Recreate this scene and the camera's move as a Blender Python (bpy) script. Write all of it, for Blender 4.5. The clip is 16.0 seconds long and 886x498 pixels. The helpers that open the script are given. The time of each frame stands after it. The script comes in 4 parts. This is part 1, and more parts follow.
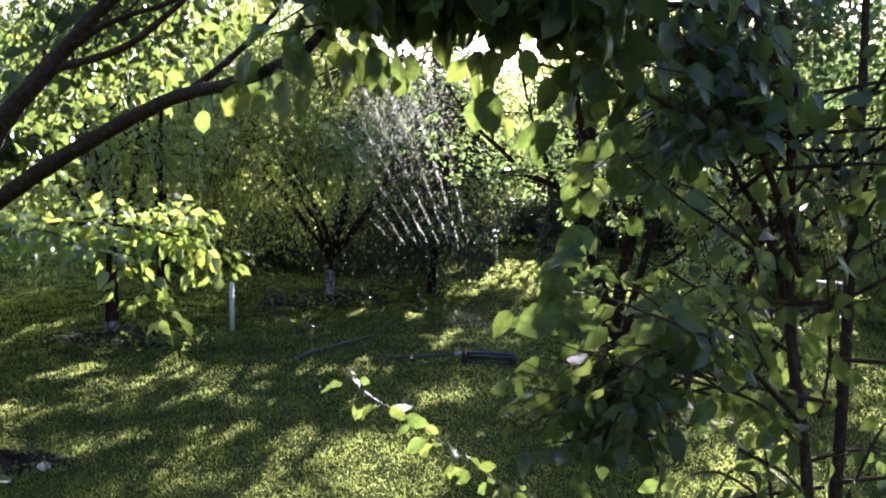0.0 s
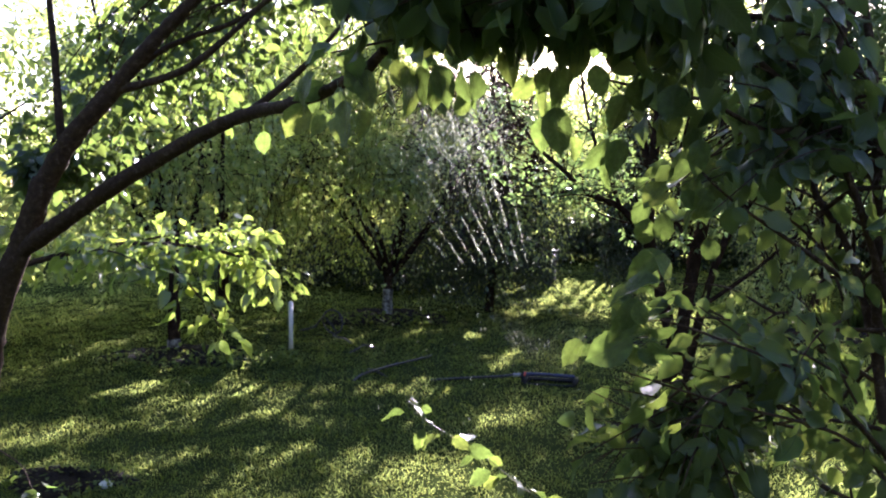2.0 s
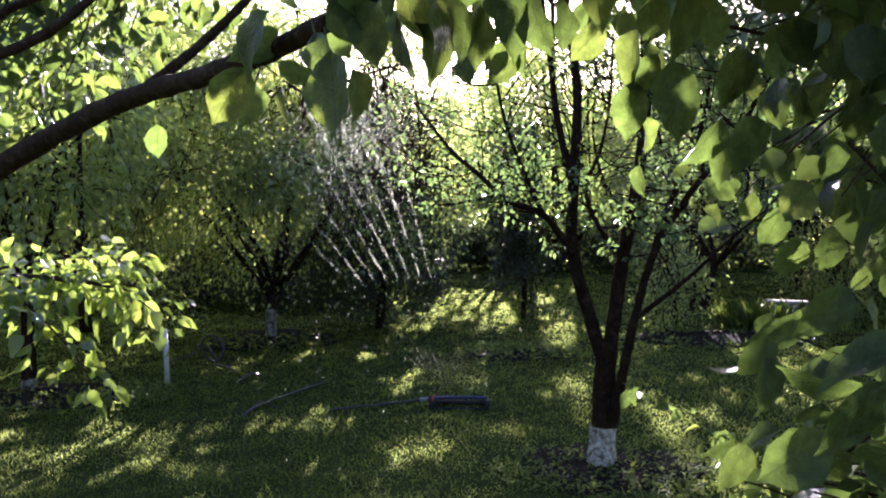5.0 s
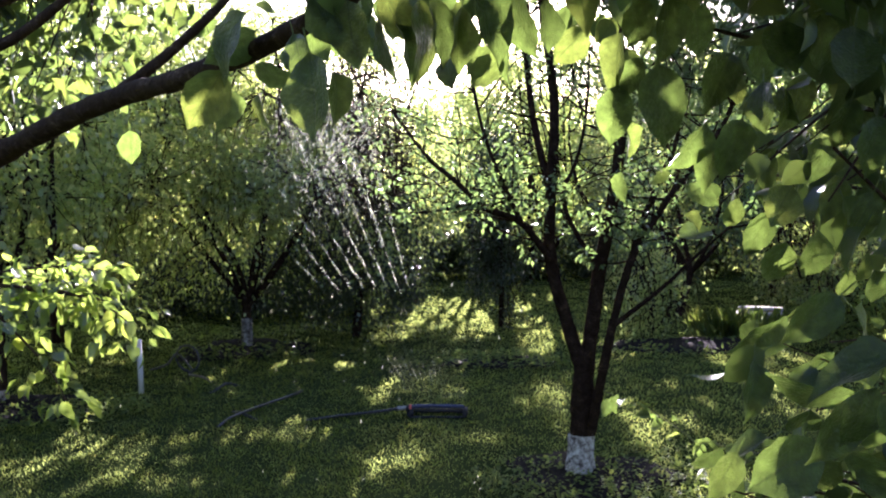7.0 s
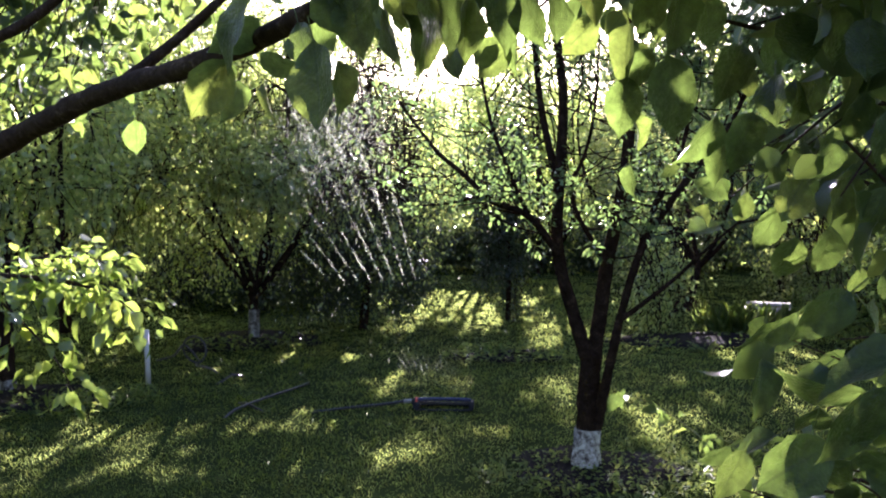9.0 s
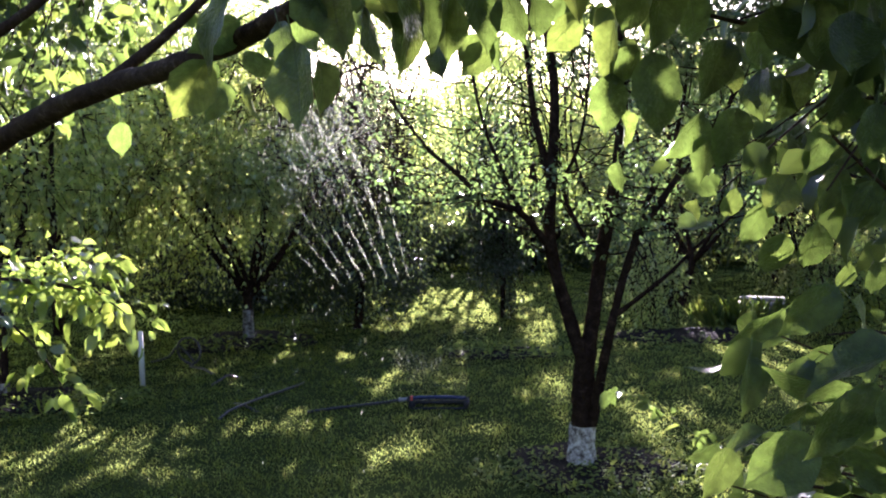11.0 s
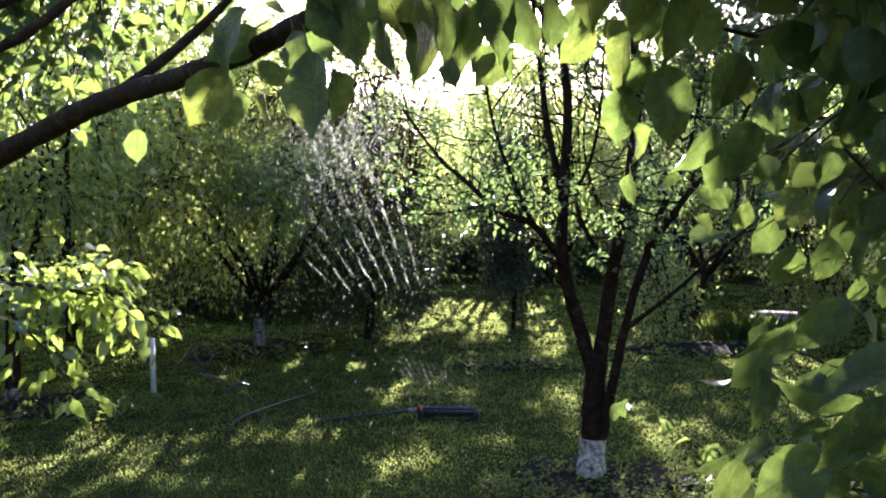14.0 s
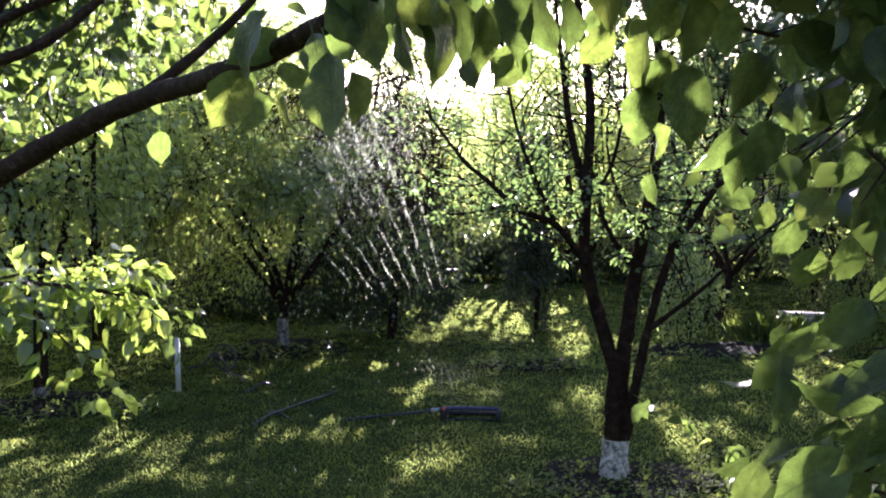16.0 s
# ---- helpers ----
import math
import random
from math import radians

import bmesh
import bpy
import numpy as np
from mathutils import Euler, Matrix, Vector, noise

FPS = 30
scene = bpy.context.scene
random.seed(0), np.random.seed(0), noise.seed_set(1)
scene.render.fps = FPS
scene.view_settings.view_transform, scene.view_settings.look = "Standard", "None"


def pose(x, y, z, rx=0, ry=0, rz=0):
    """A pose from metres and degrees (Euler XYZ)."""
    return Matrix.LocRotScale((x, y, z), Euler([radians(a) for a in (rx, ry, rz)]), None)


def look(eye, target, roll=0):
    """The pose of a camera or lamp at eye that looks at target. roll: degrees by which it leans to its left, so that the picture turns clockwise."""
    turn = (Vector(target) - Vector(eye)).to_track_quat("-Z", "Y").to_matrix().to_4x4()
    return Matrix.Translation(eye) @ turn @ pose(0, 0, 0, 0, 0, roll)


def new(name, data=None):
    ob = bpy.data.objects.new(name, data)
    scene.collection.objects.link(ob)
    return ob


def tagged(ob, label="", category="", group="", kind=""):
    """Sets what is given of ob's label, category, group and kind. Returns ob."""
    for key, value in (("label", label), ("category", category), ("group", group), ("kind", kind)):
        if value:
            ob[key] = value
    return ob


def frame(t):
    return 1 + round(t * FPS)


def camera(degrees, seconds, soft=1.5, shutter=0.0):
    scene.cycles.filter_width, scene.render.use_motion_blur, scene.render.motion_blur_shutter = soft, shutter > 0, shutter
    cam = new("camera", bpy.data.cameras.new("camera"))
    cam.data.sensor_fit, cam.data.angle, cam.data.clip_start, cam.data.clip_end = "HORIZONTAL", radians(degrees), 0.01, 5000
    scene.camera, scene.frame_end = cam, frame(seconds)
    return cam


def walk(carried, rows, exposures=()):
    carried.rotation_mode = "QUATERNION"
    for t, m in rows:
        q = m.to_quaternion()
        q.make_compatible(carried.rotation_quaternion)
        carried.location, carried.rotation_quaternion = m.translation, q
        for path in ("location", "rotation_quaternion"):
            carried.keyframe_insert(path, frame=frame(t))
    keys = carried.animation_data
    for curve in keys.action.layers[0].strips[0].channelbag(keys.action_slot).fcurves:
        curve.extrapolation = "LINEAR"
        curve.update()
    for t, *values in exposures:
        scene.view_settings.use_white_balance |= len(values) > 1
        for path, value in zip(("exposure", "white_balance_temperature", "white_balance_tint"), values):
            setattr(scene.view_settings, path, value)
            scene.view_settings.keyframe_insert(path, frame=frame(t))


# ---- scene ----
cam = camera(52.6, 16.0, 2.05, 0.4)
PATH = [
    (0, (1.21, -0.891, 1.516), (0.77, 1.052, 1.336), 0.3),
    (0.5, (1.196, -0.87, 1.521), (0.738, 1.07, 1.358), -0.1),
    (1, (1.196, -0.863, 1.526), (0.688, 1.067, 1.39), -0.3),
    (1.5, (1.189, -0.856, 1.522), (0.641, 1.063, 1.396), 0.1),
    (2, (1.183, -0.837, 1.52), (0.619, 1.077, 1.381), 0.1),
    (2.5, (1.168, -0.795, 1.504), (0.605, 1.115, 1.323), -0.2),
    (3, (1.119, -0.62, 1.488), (0.548, 1.285, 1.269), -0.5),
    (3.5, (1.049, -0.462, 1.485), (0.499, 1.449, 1.269), -0.2),
    (4, (0.943, -0.314, 1.508), (0.494, 1.627, 1.326), -0.8),
    (4.5, (0.848, -0.315, 1.524), (0.517, 1.653, 1.385), -1.3),
    (7, (0.831, -0.294, 1.521), (0.602, 1.691, 1.415), -1.5),
    (7.5, (0.829, -0.289, 1.521), (0.593, 1.694, 1.406), -1.6),
    (8, (0.83, -0.291, 1.521), (0.59, 1.691, 1.408), -1.2),
    (8.5, (0.831, -0.293, 1.521), (0.591, 1.689, 1.409), -1.2),
    (9, (0.832, -0.282, 1.52), (0.586, 1.699, 1.399), -1.1),
    (11.5, (0.842, -0.274, 1.521), (0.609, 1.708, 1.395), -1.8),
    (12, (0.842, -0.274, 1.52), (0.613, 1.709, 1.405), -1.6),
    (12.5, (0.843, -0.272, 1.522), (0.621, 1.712, 1.409), -1.5),
    (13, (0.842, -0.278, 1.52), (0.61, 1.706, 1.408), -1.1),
    (13.5, (0.842, -0.276, 1.52), (0.595, 1.706, 1.413), -1.0),
    (14, (0.842, -0.279, 1.519), (0.582, 1.702, 1.418), -1.1),
    (14.5, (0.842, -0.283, 1.519), (0.568, 1.696, 1.42), -1.0),
    (15, (0.842, -0.286, 1.519), (0.557, 1.692, 1.423), -1.1),
    (15.5, (0.844, -0.283, 1.519), (0.547, 1.693, 1.424), -1.1),
    (16, (0.847, -0.282, 1.52), (0.536, 1.691, 1.42), -1.2),
]
EXPO = 3.18
walk(cam, [(t, look(eye, target, roll)) for t, eye, target, roll in PATH],
     exposures=[(t, EXPO + e, 5900, 34) for t, e in ((0.0, 0.38), (2.5, 0.26), (3.6, 0.08), (4.6, 0.1), (7.0, 0.28), (16.0, 0.32))])

# ---- light ----
SUN_AZ, SUN_EL = radians(-3.0), radians(16.0)
TO_SUN = Vector((math.sin(SUN_AZ) * math.cos(SUN_EL), math.cos(SUN_AZ) * math.cos(SUN_EL), math.sin(SUN_EL)))
world = bpy.data.worlds.new("world")
scene.world = world
world.use_nodes = True
sky = world.node_tree.nodes.new("ShaderNodeTexSky")
sky.sky_type, sky.sun_disc = "NISHITA", False
sky.sun_elevation, sky.sun_rotation = SUN_EL, SUN_AZ
sky.air_density, sky.dust_density, sky.ozone_density = 0.9, 1.2, 1.5
world.node_tree.nodes["Background"].inputs["Strength"].default_value = 0.05
world.node_tree.links.new(sky.outputs["Color"], world.node_tree.nodes["Background"].inputs["Color"])
sun = new("sun", bpy.data.lights.new("sun", "SUN"))
sun.data.energy, sun.data.angle, sun.data.color = 5.0, radians(0.53), (1.0, 0.95, 0.87)
sun.matrix_world = look(tuple(TO_SUN * 30), (0, 0, 0))


# ---- materials ----
def shader(name):
    m = bpy.data.materials.new(name)
    m.use_nodes = True
    m.node_tree.nodes.clear()
    nodes, links = m.node_tree.nodes, m.node_tree.links
    out = nodes.new("ShaderNodeOutputMaterial")
    return m, nodes, links, out


def ramp_node(nodes, stops):
    r = nodes.new("ShaderNodeValToRGB")
    e = r.color_ramp.elements
    while len(e) < len(stops):
        e.new(0.5)
    for el, (p, c) in zip(e, stops):
        el.position, el.color = p, (*c, 1)
    return r


def rough_material(name, stops, scale=8.0, rough=0.8, bump=0.3, fine=60.0, dist=0.01, metal=0.0, spec=0.4):
    """Two scales of noise over a colour ramp, with relief."""
    m, n, l, out = shader(name)
    co = n.new("ShaderNodeTexCoord")
    n1, n2 = n.new("ShaderNodeTexNoise"), n.new("ShaderNodeTexNoise")
    n1.inputs["Scale"].default_value, n2.inputs["Scale"].default_value = scale, fine
    n1.inputs["Detail"].default_value, n2.inputs["Detail"].default_value = 5, 4
    mix = n.new("ShaderNodeMix")
    mix.inputs["Factor"].default_value = 0.4
    for nn in (n1, n2):
        l.new(co.outputs["Object"], nn.inputs["Vector"])
    l.new(n1.outputs["Fac"], mix.inputs["A"])
    l.new(n2.outputs["Fac"], mix.inputs["B"])
    r = ramp_node(n, stops)
    l.new(mix.outputs["Result"], r.inputs["Fac"])
    b = n.new("ShaderNodeBsdfPrincipled")
    b.inputs["Roughness"].default_value, b.inputs["Metallic"].default_value = rough, metal
    b.inputs["Specular IOR Level"].default_value = spec
    bp = n.new("ShaderNodeBump")
    bp.inputs["Strength"].default_value, bp.inputs["Distance"].default_value = bump, dist
    l.new(mix.outputs["Result"], bp.inputs["Height"])
    l.new(r.outputs["Color"], b.inputs["Base Color"])
    l.new(bp.outputs["Normal"], b.inputs["Normal"])
    l.new(b.outputs["BSDF"], out.inputs["Surface"])
    return m


def leaf_material(name, dark, light, glow, per_object=False, rough=0.38, through_part=0.45, veins=False, spec=0.5):
    """A leaf: glossy above, and letting yellow-green light through."""
    m, n, l, out = shader(name)
    if per_object:
        rnd = n.new("ShaderNodeObjectInfo").outputs["Random"]
    else:
        rnd = n.new("ShaderNodeNewGeometry").outputs["Random Per Island"]
    r = ramp_node(n, [(0.0, dark), (0.75, light), (1.0, tuple(c * 1.25 for c in light))])
    l.new(rnd, r.inputs["Fac"])
    g = ramp_node(n, [(0.0, tuple(c * 0.75 for c in glow)), (0.6, glow), (1.0, (glow[0] * 1.35, glow[1] * 1.12, glow[2]))])
    l.new(rnd, g.inputs["Fac"])
    colour, shine = r.outputs["Color"], g.outputs["Color"]
    b = n.new("ShaderNodeBsdfPrincipled")
    b.inputs["Roughness"].default_value = rough
    b.inputs["Specular IOR Level"].default_value = spec
    tr = n.new("ShaderNodeBsdfTranslucent")
    if veins:
        co = n.new("ShaderNodeTexCoord")
        sep = n.new("ShaderNodeSeparateXYZ")
        l.new(co.outputs["UV"], sep.inputs["Vector"])

        def maths(op, a, c):
            k = n.new("ShaderNodeMath")
            k.operation = op
            for i, v in enumerate((a, c)):
                if v is None:
                    continue
                if isinstance(v, (int, float)):
                    k.inputs[i].default_value = v
                else:
                    l.new(v, k.inputs[i])
            return k.outputs[0]
        off = maths("ABSOLUTE", maths("SUBTRACT", sep.outputs["X"], 0.5), None)
        slant = maths("SUBTRACT", sep.outputs["Y"], maths("MULTIPLY", off, 0.55))
        wave = maths("SINE", maths("MULTIPLY", slant, 62.0), None)
        side = maths("GREATER_THAN", wave, 0.86)
        mid = maths("LESS_THAN", off, 0.03)
        vein = maths("MULTIPLY", maths("MAXIMUM", mid, maths("MULTIPLY", side, 0.5)), 0.7)
        nz = n.new("ShaderNodeTexNoise")
        nz.inputs["Scale"].default_value = 30
        l.new(co.outputs["Object"], nz.inputs["Vector"])
        spots = n.new("ShaderNodeTexNoise")
        spots.inputs["Scale"].default_value, spots.inputs["Detail"].default_value = 7, 6
        l.new(co.outputs["Object"], spots.inputs["Vector"])
        level = maths("ADD", maths("MULTIPLY", spots.outputs["Fac"], 1.7), 0.15)
        for which in (0, 1):
            tone = n.new("ShaderNodeVectorMath")
            tone.operation = "SCALE"
            l.new((colour, shine)[which], tone.inputs[0])
            l.new(level, tone.inputs["Scale"])
            if which:
                shine = tone.outputs["Vector"]
            else:
                colour = tone.outputs["Vector"]
            mx = n.new("ShaderNodeMix")
            mx.data_type = "RGBA"
            l.new(vein, mx.inputs["Factor"])
            l.new((colour, shine)[which], mx.inputs["A"])
            mx.inputs["B"].default_value = ((0.07, 0.10, 0.04, 1), (0.12, 0.18, 0.03, 1))[which]
            if which:
                shine = mx.outputs["Result"]
            else:
                colour = mx.outputs["Result"]
        hgt = maths("ADD", maths("MULTIPLY", vein, -1.0), maths("MULTIPLY", nz.outputs["Fac"], 0.5))
        bp = n.new("ShaderNodeBump")
        bp.inputs["Strength"].default_value, bp.inputs["Distance"].default_value = 0.8, 0.008
        l.new(hgt, bp.inputs["Height"])
        l.new(bp.outputs["Normal"], b.inputs["Normal"])
    l.new(colour, b.inputs["Base Color"])
    l.new(shine, tr.inputs["Color"])
    mixs = n.new("ShaderNodeMixShader")
    mixs.inputs["Fac"].default_value = through_part
    l.new(b.outputs["BSDF"], mixs.inputs[1])
    l.new(tr.outputs["BSDF"], mixs.inputs[2])
    l.new(mixs.outputs["Shader"], out.inputs["Surface"])
    return m


BARK = rough_material("bark", [(0.3, (0.010, 0.006, 0.004)), (0.55, (0.028, 0.018, 0.012)), (0.78, (0.085, 0.055, 0.035))], 22, 0.95, 1.0, 90, 0.02, 0.0, 0.0)
BARK_YOUNG = rough_material("young_bark", [(0.3, (0.020, 0.013, 0.009)), (0.55, (0.048, 0.031, 0.021)), (0.78, (0.15, 0.11, 0.08))], 70, 0.85, 1.0, 260, 0.006, 0.0, 0.05)
TWIG_GREEN = rough_material("green_twig", [(0.3, (0.06, 0.07, 0.025)), (0.7, (0.16, 0.17, 0.07))], 40, 0.6, 0.2, 160, 0.002)
LIME = rough_material("whitewash", [(0.41, (0.06, 0.048, 0.04)), (0.49, (0.28, 0.26, 0.23)), (0.63, (0.56, 0.55, 0.52))], 30, 0.9, 0.8, 110, 0.006)
# worn whitewash, darkened further for the shade under the crowns
LIME_WORN_SHADED = rough_material("worn_shaded_whitewash", [(0.42, (0.04, 0.032, 0.026)), (0.55, (0.20, 0.19, 0.17)), (0.72, (0.45, 0.44, 0.41))], 22, 0.95, 0.8, 90, 0.006, 0.0, 0.1)
SOIL = rough_material("soil", [(0.3, (0.007, 0.005, 0.004)), (0.6, (0.016, 0.012, 0.009)), (0.85, (0.05, 0.04, 0.03))], 16, 0.95, 1.0, 90, 0.03, 0.0, 0.1)
LAWN_BASE = rough_material("lawn_soil", [(0.25, (0.015, 0.021, 0.007)), (0.5, (0.028, 0.038, 0.012)), (0.8, (0.046, 0.060, 0.019))], 3.0, 1.0, 0.6, 55, 0.015, 0.0, 0.0)
GRASS = leaf_material("grass_blade", (0.024, 0.040, 0.012), (0.042, 0.062, 0.018), (0.52, 0.65, 0.17), rough=0.6, through_part=0.48, spec=0.08)
PEAR = leaf_material("pear_leaf", (0.014, 0.028, 0.013), (0.034, 0.060, 0.023), (0.33, 0.50, 0.09), True, 0.34, 0.19, True, 0.32)
PEAR_SMALL = leaf_material("pear_foliage", (0.015, 0.031, 0.013), (0.036, 0.063, 0.023), (0.29, 0.42, 0.08), False, 0.28, 0.30)
PEAR_FOLIAGE = leaf_material("pear_foliage_near", (0.014, 0.028, 0.013), (0.034, 0.060, 0.023), (0.33, 0.50, 0.09), False, 0.34, 0.19, True, 0.32)
CHERRY = leaf_material("cherry_leaf", (0.025, 0.05, 0.018), (0.062, 0.098, 0.032), (0.42, 0.57, 0.09), False, 0.2, 0.5, False, 0.9)
APPLE = leaf_material("apple_leaf", (0.042, 0.070, 0.035), (0.105, 0.145, 0.075), (0.50, 0.63, 0.16), False, 0.22, 0.56, False, 1.0)
# deep green leaf, made darker still to hold the shade behind the lawn
DEEP_SHADED = leaf_material("deep_green_shaded_leaf", (0.011, 0.020, 0.011), (0.027, 0.038, 0.022), (0.14, 0.21, 0.06), False, 0.35, 0.24, False, 0.3)
PLUM = leaf_material("plum_leaf", (0.030, 0.056, 0.024), (0.06, 0.095, 0.042), (0.19, 0.31, 0.08), False, 0.33, 0.3)
YELLOWISH = leaf_material("sunlit_leaf", (0.045, 0.07, 0.025), (0.10, 0.13, 0.055), (0.37, 0.44, 0.13), False, 0.35, 0.46)
WEED = leaf_material("weed_leaf", (0.03, 0.055, 0.02), (0.07, 0.10, 0.035), (0.30, 0.40, 0.08), False, 0.6, 0.42, False, 0.12)
BLACK_PLASTIC = rough_material("black_plastic", [(0.3, (0.012, 0.012, 0.014)), (0.7, (0.03, 0.03, 0.034))], 20, 0.7, 0.15, 90, 0.002, 0.0, 0.15)
HOSE_RUBBER = rough_material("black_rubber", [(0.3, (0.010, 0.010, 0.012)), (0.7, (0.025, 0.025, 0.028))], 20, 0.38, 0.15, 90, 0.002, 0.0, 0.4)
BLUE_METAL = rough_material("blue_grey_metal", [(0.3, (0.02, 0.026, 0.06)), (0.7, (0.04, 0.05, 0.10))], 25, 0.5, 0.1, 90, 0.001, 0.1, 0.2)
RED_PLASTIC = rough_material("red_plastic", [(0.3, (0.42, 0.05, 0.03)), (0.7, (0.55, 0.09, 0.05))], 20, 0.4, 0.1, 80, 0.001)
GREY_PLASTIC = rough_material("grey_plastic", [(0.3, (0.14, 0.15, 0.16)), (0.7, (0.26, 0.27, 0.28))], 20, 0.35, 0.1, 80, 0.001)
PALE_PAINT = rough_material("pale_weathered_paint", [(0.3, (0.42, 0.43, 0.42)), (0.7, (0.62, 0.63, 0.61))], 6, 0.8, 0.3, 60, 0.004)
WHITE_PAINT = rough_material("white_paint", [(0.3, (0.42, 0.41, 0.39)), (0.7, (0.60, 0.60, 0.58))], 12, 0.7, 0.2, 80, 0.002)
# pale tank plastic with its shade mixed into a dark grey
SHADED_PLASTIC = rough_material("shaded_pale_plastic", [(0.3, (0.05, 0.055, 0.05)), (0.7, (0.10, 0.105, 0.10))], 5, 0.8, 0.2, 60, 0.003, 0.0, 0.1)
PALE_WOOD = rough_material("pale_board", [(0.3, (0.15, 0.14, 0.12)), (0.55, (0.24, 0.225, 0.20)), (0.8, (0.32, 0.31, 0.28))], 5, 0.9, 0.5, 70, 0.004, 0.0, 0.1)
WATER, wn, wl, wo = shader("water_drops")
wb = wn.new("ShaderNodeBsdfPrincipled")
wb.inputs["Base Color"].default_value, wb.inputs["Roughness"].default_value = (0.96, 1.0, 0.82, 1), 0.15
wt = wn.new("ShaderNodeBsdfTranslucent")
wt.inputs["Color"].default_value = (0.96, 1.0, 0.78, 1)
wx = wn.new("ShaderNodeBsdfTransparent")
wm, wm2 = wn.new("ShaderNodeMixShader"), wn.new("ShaderNodeMixShader")
wm.inputs["Fac"].default_value, wm2.inputs["Fac"].default_value = 0.75, 0.82
wl.new(wb.outputs["BSDF"], wm.inputs[1])
wl.new(wt.outputs["BSDF"], wm.inputs[2])
wl.new(wm.outputs["Shader"], wm2.inputs[1])
wl.new(wx.outputs["BSDF"], wm2.inputs[2])
wl.new(wm2.outputs["Shader"], wo.inputs["Surface"])


# ---- mesh helpers ----
rng = np.random.default_rng(7)


def mesh_from(name, verts, faces, material, smooth=True, uv=None):
    """A mesh out of vertices (n, 3) and faces (m, k), all with k corners."""
    verts, faces = np.asarray(verts, np.float32), np.asarray(faces, np.int32)
    me = bpy.data.meshes.new(name)
    k = faces.shape[1]
    me.vertices.add(len(verts))
    me.vertices.foreach_set("co", verts.ravel())
    me.loops.add(faces.size)
    me.loops.foreach_set("vertex_index", faces.ravel())
    me.polygons.add(len(faces))
    me.polygons.foreach_set("loop_start", np.arange(0, faces.size, k, dtype=np.int32))
    me.polygons.foreach_set("use_smooth", np.full(len(faces), smooth))
    if uv is not None:
        layer = me.uv_layers.new(name="leaf")
        layer.data.foreach_set("uv", np.asarray(uv, np.float32)[faces.ravel()].ravel())
    me.update(calc_edges=True)
    me.materials.append(material)
    return me


def root(name, x, y, z=0.0, label="", category="", group="", kind=""):
    ob = tagged(new(name), label, category, group, kind)
    ob.location = (x, y, z)
    bpy.context.view_layer.update()
    return ob


def child(name, mesh, parent, label="", kind=""):
    """A mesh in world coordinates as a part of a thing."""
    ob = tagged(new(name, mesh), label, kind=kind)
    ob.parent = parent
    p, at = parent, Vector((0, 0, 0))
    while p:
        at += p.location
        p = p.parent
    ob.matrix_parent_inverse = Matrix.Translation(-at)
    return ob


class Buf:
    def __init__(self):
        self.v, self.f, self.n = [], [], 0

    def add(self, v, f):
        self.v.append(np.asarray(v, float))
        self.f.append(np.asarray(f, int) + self.n)
        self.n += len(v)

    def mesh(self, name, material, smooth=True):
        return mesh_from(name, np.concatenate(self.v), np.concatenate(self.f), material, smooth)


def unit(a):
    return a / np.maximum(np.linalg.norm(a, axis=-1, keepdims=True), 1e-9)


def smooth_path(points, step=0.06):
    """A rounded polyline through the points (Catmull-Rom)."""
    p = np.asarray(points, float)
    p = np.vstack([2 * p[0] - p[1], p, 2 * p[-1] - p[-2]])
    out = []
    for i in range(1, len(p) - 2):
        n = max(2, int(np.linalg.norm(p[i + 1] - p[i]) / step))
        for u in np.arange(n) / n:
            a, b, c, d = p[i - 1], p[i], p[i + 1], p[i + 2]
            out.append(0.5 * (2 * b + (c - a) * u + (2 * a - 5 * b + 4 * c - d) * u * u + (3 * b - a - 3 * c + d) * u ** 3))
    out.append(p[-2])
    return np.array(out)


def tube(buf, path, r0, r1, sides=8, knots=0.0):
    """A tapered round limb along a path, with uneven girth."""
    path = np.asarray(path, float)
    n = len(path)
    tan = unit(np.gradient(path, axis=0))
    ref = np.array([0.3, 0.9, 0.2]) if abs(tan[0][2]) > 0.7 else np.array([0, 0, 1.0])
    a = unit(np.cross(tan, ref))
    b = np.cross(tan, a)
    u = np.linspace(0, 1, n)
    r = r0 + (r1 - r0) * u
    if knots:
        r = r * (1 + knots * rng.normal(0, 1, n))
    ang = np.arange(sides) * 2 * np.pi / sides
    ring = a[:, None, :] * np.cos(ang)[None, :, None] + b[:, None, :] * np.sin(ang)[None, :, None]
    rr = r[:, None] * (1 + (knots * 0.8) * rng.normal(0, 1, (n, sides)))
    v = (path[:, None, :] + ring * rr[:, :, None]).reshape(-1, 3)
    i = np.arange(n - 1)[:, None] * sides
    j = np.arange(sides)[None, :]
    k = (j + 1) % sides
    f = np.stack([i + j, i + k, i + sides + k, i + sides + j], -1).reshape(-1, 4)
    buf.add(v, f)


def wander(p0, p1, bow=0.12, step=0.12, up=0.0):
    """A slightly crooked way from p0 to p1."""
    p0, p1 = np.asarray(p0, float), np.asarray(p1, float)
    d = np.linalg.norm(p1 - p0)
    n = max(3, int(d / step))
    u = np.linspace(0, 1, n)[:, None]
    side = rng.normal(0, 1, 3) * bow * d
    side2 = rng.normal(0, 1, 3) * bow * d * 0.4
    return p0 + (p1 - p0) * u + np.sin(u * np.pi) * (side + np.array([0, 0, up * d])) + np.sin(u * 2 * np.pi) * side2


